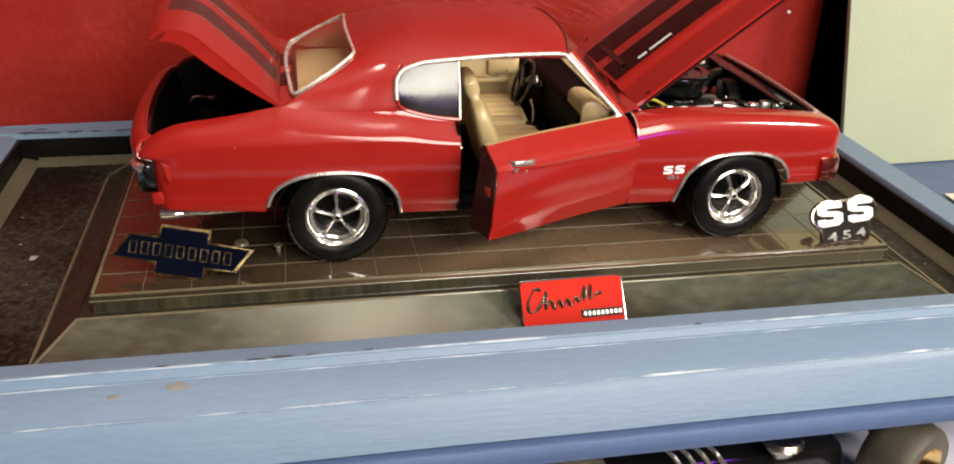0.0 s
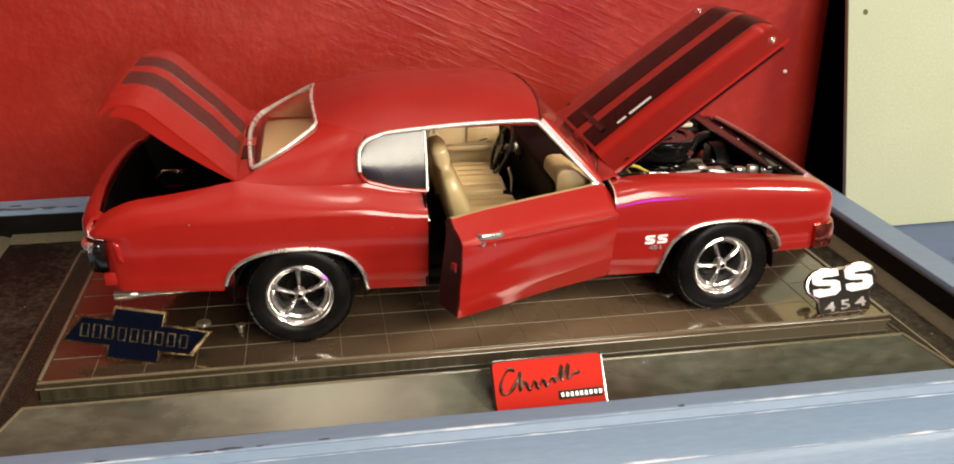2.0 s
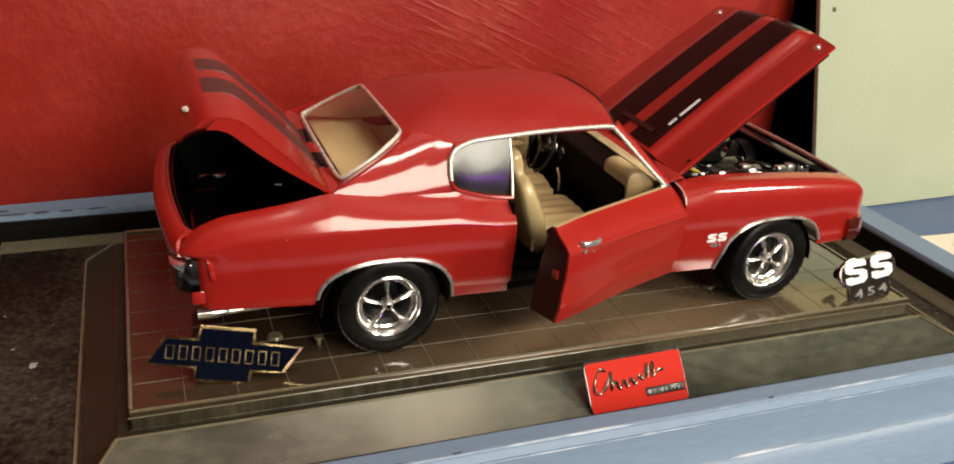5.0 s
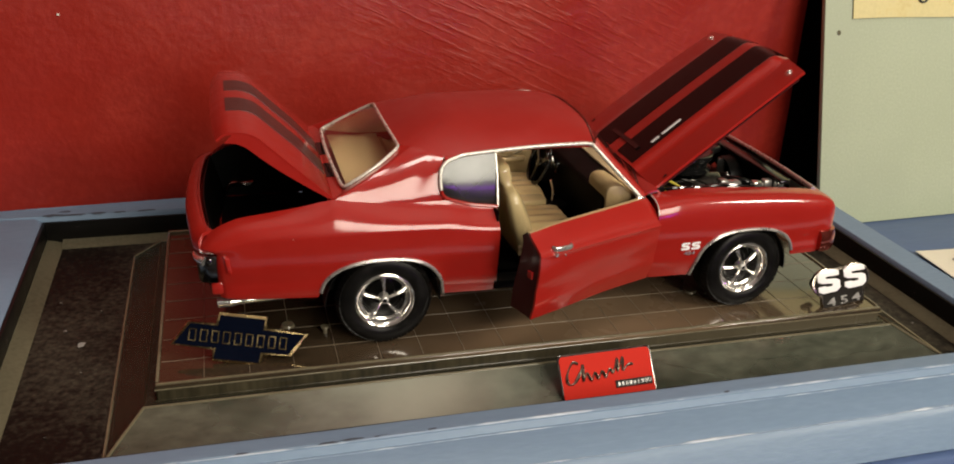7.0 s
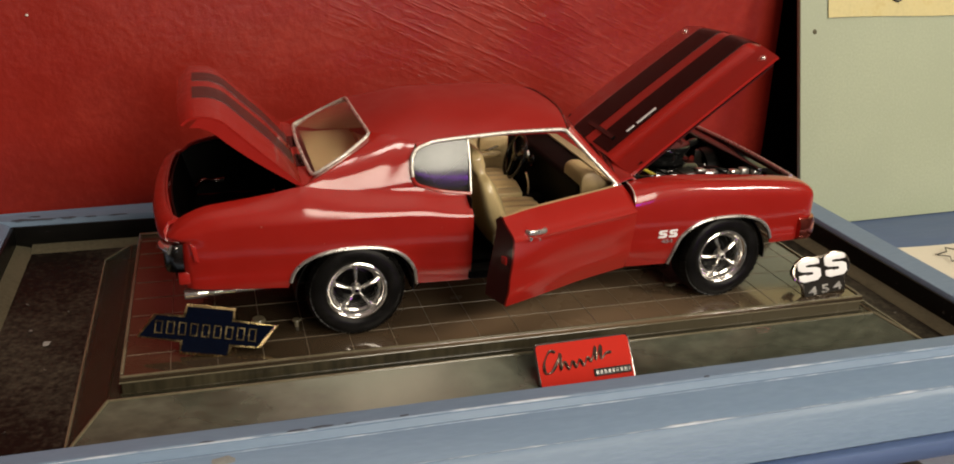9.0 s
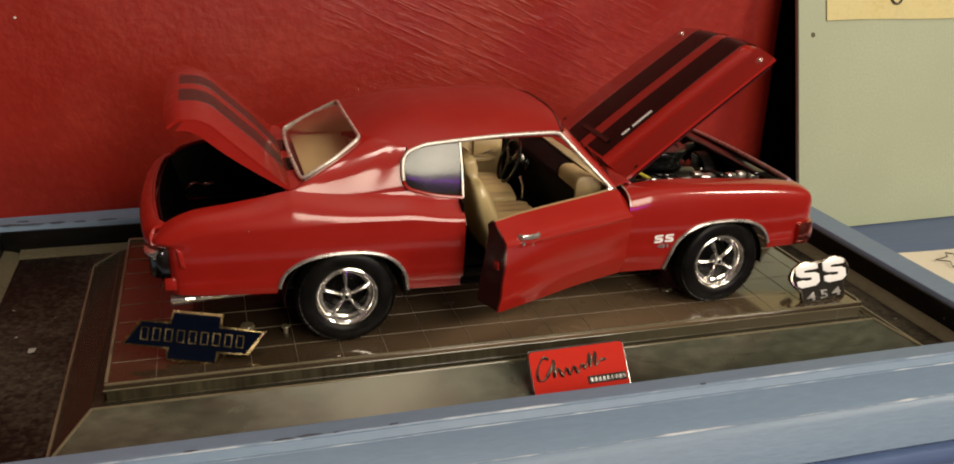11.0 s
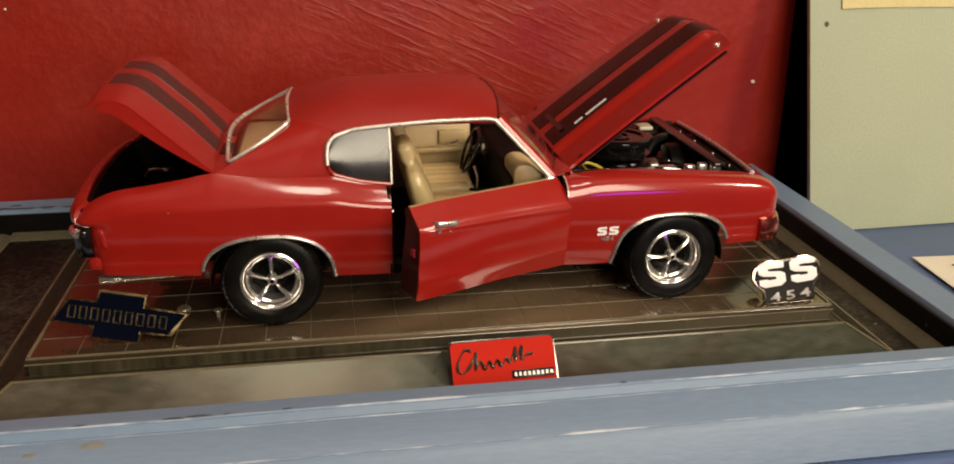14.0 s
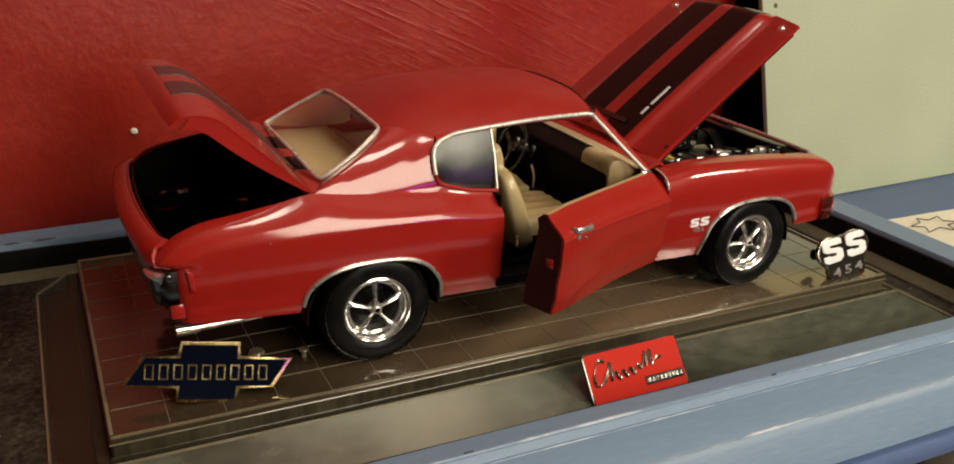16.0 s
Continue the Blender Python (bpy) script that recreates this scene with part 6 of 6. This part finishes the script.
def red_plate():
    t = thing("red_nameplate", "red enamel nameplate with plated script leaning on the stand", "nameplate")
    w, h, r = 0.0212, 0.0098, 0.0016
    o = [(sx * (w - r) + r * math.cos(radians(a)), sz * (h - r) + r * math.sin(radians(a))) for sx, sz, a0 in ((1, 1, 0), (-1, 1, 90), (-1, -1, 180), (1, -1, 270)) for a in (a0, a0 + 30, a0 + 60, a0 + 90)]
    part("border", prism(bmesh.new(), o, 0.0008, bevel=0.0002), CHROME_DARK, t, "plated border")
    part("enamel", prism(bmesh.new(), [(x * 0.968, z * 0.93) for x, z in o], 0.0006, Matrix.Translation((0, -0.0002, 0))), ENAMEL_RED, t, "bright red enamel")
    wave = [(-0.0125, -0, 0.0045), (-0.0150, 0, 0.0050), (-0.0180, 0, 0.0010), (-0.0178, 0, -0.0022), (-0.0150, 0, -0.0018), (-0.0120, 0, 0.0015), (-0.0105, 0, 0.0040), (-0.0112, 0, -0.0018), (-0.0092, 0, 0.0010),
            (-0.0076, 0, -0.0018), (-0.0056, 0, 0.0008), (-0.0044, 0, -0.0015), (-0.0024, 0, 0.0010), (-0.0010, 0, -0.0012), (0.0012, 0, 0.0014), (0.0026, 0, 0.0), (0.0052, 0, 0.0048), (0.0046, 0, 0.0002),
            (0.0078, 0, 0.0050), (0.0070, 0, 0.0004), (0.0096, 0, 0.0020), (0.0120, 0, 0.0022)]
    part("script_stroke", tube(bmesh.new(), smooth_line([(x, -0.0003, 1.12 * z + 0.0006) for x, _, z in wave], 5), [0.00052 + 0.00022 * math.sin(k * 0.63) for k in range(5 * (len(wave) - 1) + 1)], 6), NICKEL, t, "plated flowing stroke")
    part("script_bar", a_box(0.0028, 0.0196, -0.0006, -0.0001, -0.0056, -0.0026, bevel=0.0002), ENAMEL_BLACK, t, "dark bar")
    for i in range(9):
        x = 0.0042 + 0.00178 * i
        part("letter_bar", a_box(x - 0.0005, x + 0.0005, -0.0008, -0.0004, -0.0048, -0.0034), CHROME_DARK, t)
    return t


plate = red_plate()
plate.matrix_world = pose(0.0832, -0.0862, -0.0062, -37, -0.6, 0.8) @ Matrix.Diagonal((0.94, 1.0, 1.0, 1.0))

# Green card leaning on the wall.
LEAN_BACK = 14.0
card = thing("green_card", "large pale green card leaning back on the blue cabinet top", "card", at=(0.2915, 0.0750, -0.0268), turn=(-LEAN_BACK, 0, 2.0))
part("sheet", a_box(0, 0.36, 0, 0.0035, 0.0, 0.30, bevel=0.0006), GREEN, card, "pale green textured sheet")
bm = bmesh.new()
lathe(bm, [(0.0, -0.0004), (0.0012, -0.0003), (0.0016, 0.0001)], (0.0100, 0.0, 0.1165), "y", 16)
part("stain", bm, DUST, card, "small grey mark")
note = thing("yellowed_label", "yellowed paper label with dark mark stuck on the green card", "label")
note.matrix_world = card.matrix_world @ pose(0.0190, -0.0004, 0.1245)
bm = bmesh.new()
shell(bm, [[(x, -0.0006 - 0.0004 * noise.noise(Vector((x * 40, 0, z * 40))), z + 0.0003 * math.sin(x * 60)) for z in np.linspace(0, 0.09, 12)] for x in np.linspace(0, 0.20, 24)], 0.0005, (0, -1, 0))
part("paper", bm, YELLOWED, note, "aged yellow paper")
bm = bmesh.new()
tube(bm, [(0.0500 + 0.0040 * math.cos(a), -0.0012, 0.0135 + 0.0045 * math.sin(a)) for a in np.linspace(2.6, 6.9, 16)], 0.0007, 6)
part("ink_stroke", bm, INK, note, "curved ink stroke")

# Paper with a sketched outline.
sheet = thing("sketch_paper", "cream paper with dark inked jagged outline on the cabinet top", "paper", at=(0.3255, 0.0300, -0.0268), turn=(0, 0, 0))
bm = bmesh.new()
shell(bm, [[(u * 0.16 - v * 0.008, -v * 0.10 - u * 0.006, 0.0006 + 0.0010 * noise.noise(Vector((u * 3, v * 3, 1))) + 0.0008) for v in np.linspace(0, 1, 14)] for u in np.linspace(0, 1, 16)], 0.0003, (0, 0, 1))
part("paper", bm, PAPER, sheet, "thin cream paper")
star = [(0.012, -0.016), (0.022, -0.0135), (0.0255, -0.0080), (0.030, -0.0125), (0.040, -0.0100), (0.037, -0.0165), (0.045, -0.0215), (0.034, -0.0220), (0.031, -0.030), (0.0255, -0.0235), (0.014, -0.0265), (0.0185, -0.0200)]
bm = bmesh.new()
tube(bm, [(x, y, 0.0026) for x, y in star], 0.00035, 5, closed=True)
part("ink_outline", bm, INK, sheet, "jagged ink outline")

# ---- on the shelf below ----
low = thing("toy_hot_rod", "black toy car with gold wheels on the lower shelf", "toy car", at=(0.16, -0.085, -0.088))
bm = bmesh.new()
box(bm, -0.075, 0.032, -0.028, 0.030, 0.008, 0.024, bevel=0.004)
box(bm, -0.060, -0.010, -0.010, 0.026, 0.024, 0.036, bevel=0.004)
part("body", bm, BLACK_GLOSS, low, "glossy black body")
for k in range(4):
    x = -0.046 + 0.0055 * k
    part("exhaust_pipe", tube(bmesh.new(), smooth_line([(x, -0.026, 0.032), (x + 0.003, -0.031, 0.031), (x + 0.008, -0.034, 0.025), (x + 0.016, -0.035, 0.018)], 6), 0.0009, 8), CHROME, low, "chrome exhaust pipe")
part("carburettor", lathe(bmesh.new(), [(0.0, 0.032), (0.007, 0.033), (0.0085, 0.031), (0.0050, 0.026), (0.0020, 0.023), (0.0, 0.023)], (0.002, -0.0285, 0), "z", 18), NICKEL, low, "chrome intake")


def toy_wheel(r, w):
    t = new("wheel")
    t.parent = low
    part("tyre", lathe(bmesh.new(), [(r * 0.6, -w), (r * 0.88, -w), (r * 0.97, -w * 0.8), (r, -w * 0.4), (r, w * 0.4), (r * 0.97, w * 0.8), (r * 0.88, w), (r * 0.6, w)], seg=36), DUSTY_TYRE, t, "black rubber tyre")
    part("rim", lathe(bmesh.new(), [(0.0, -w * 0.3), (r * 0.16, -w * 0.35), (r * 0.3, -w * 0.1), (r * 0.5, -w * 0.5), (r * 0.62, -w * 1.02), (r * 0.62, w)], seg=30), GOLD, t, "gold rim")
    return t


w1 = toy_wheel(0.0190, 0.0095)
w1.matrix_basis = pose(0.0520, -0.0340, 0.0190, 0, 0, 25)
for m in (pose(0.0520, 0.036, 0.0190, 0, 0, 205), pose(-0.085, -0.026, 0.0190, 0, 0, 10), pose(-0.085, 0.036, 0.0190, 0, 0, 190)):
    copy_thing(w1, m)
part("axle", tube(bmesh.new(), [(0.052, -0.03, 0.019), (0.052, 0.03, 0.019)], 0.002, 8), CHROME, low)
part("chassis", a_box(-0.09, 0.056, -0.004, 0.016, 0.012, 0.016, bevel=0.001), BLACK, low)
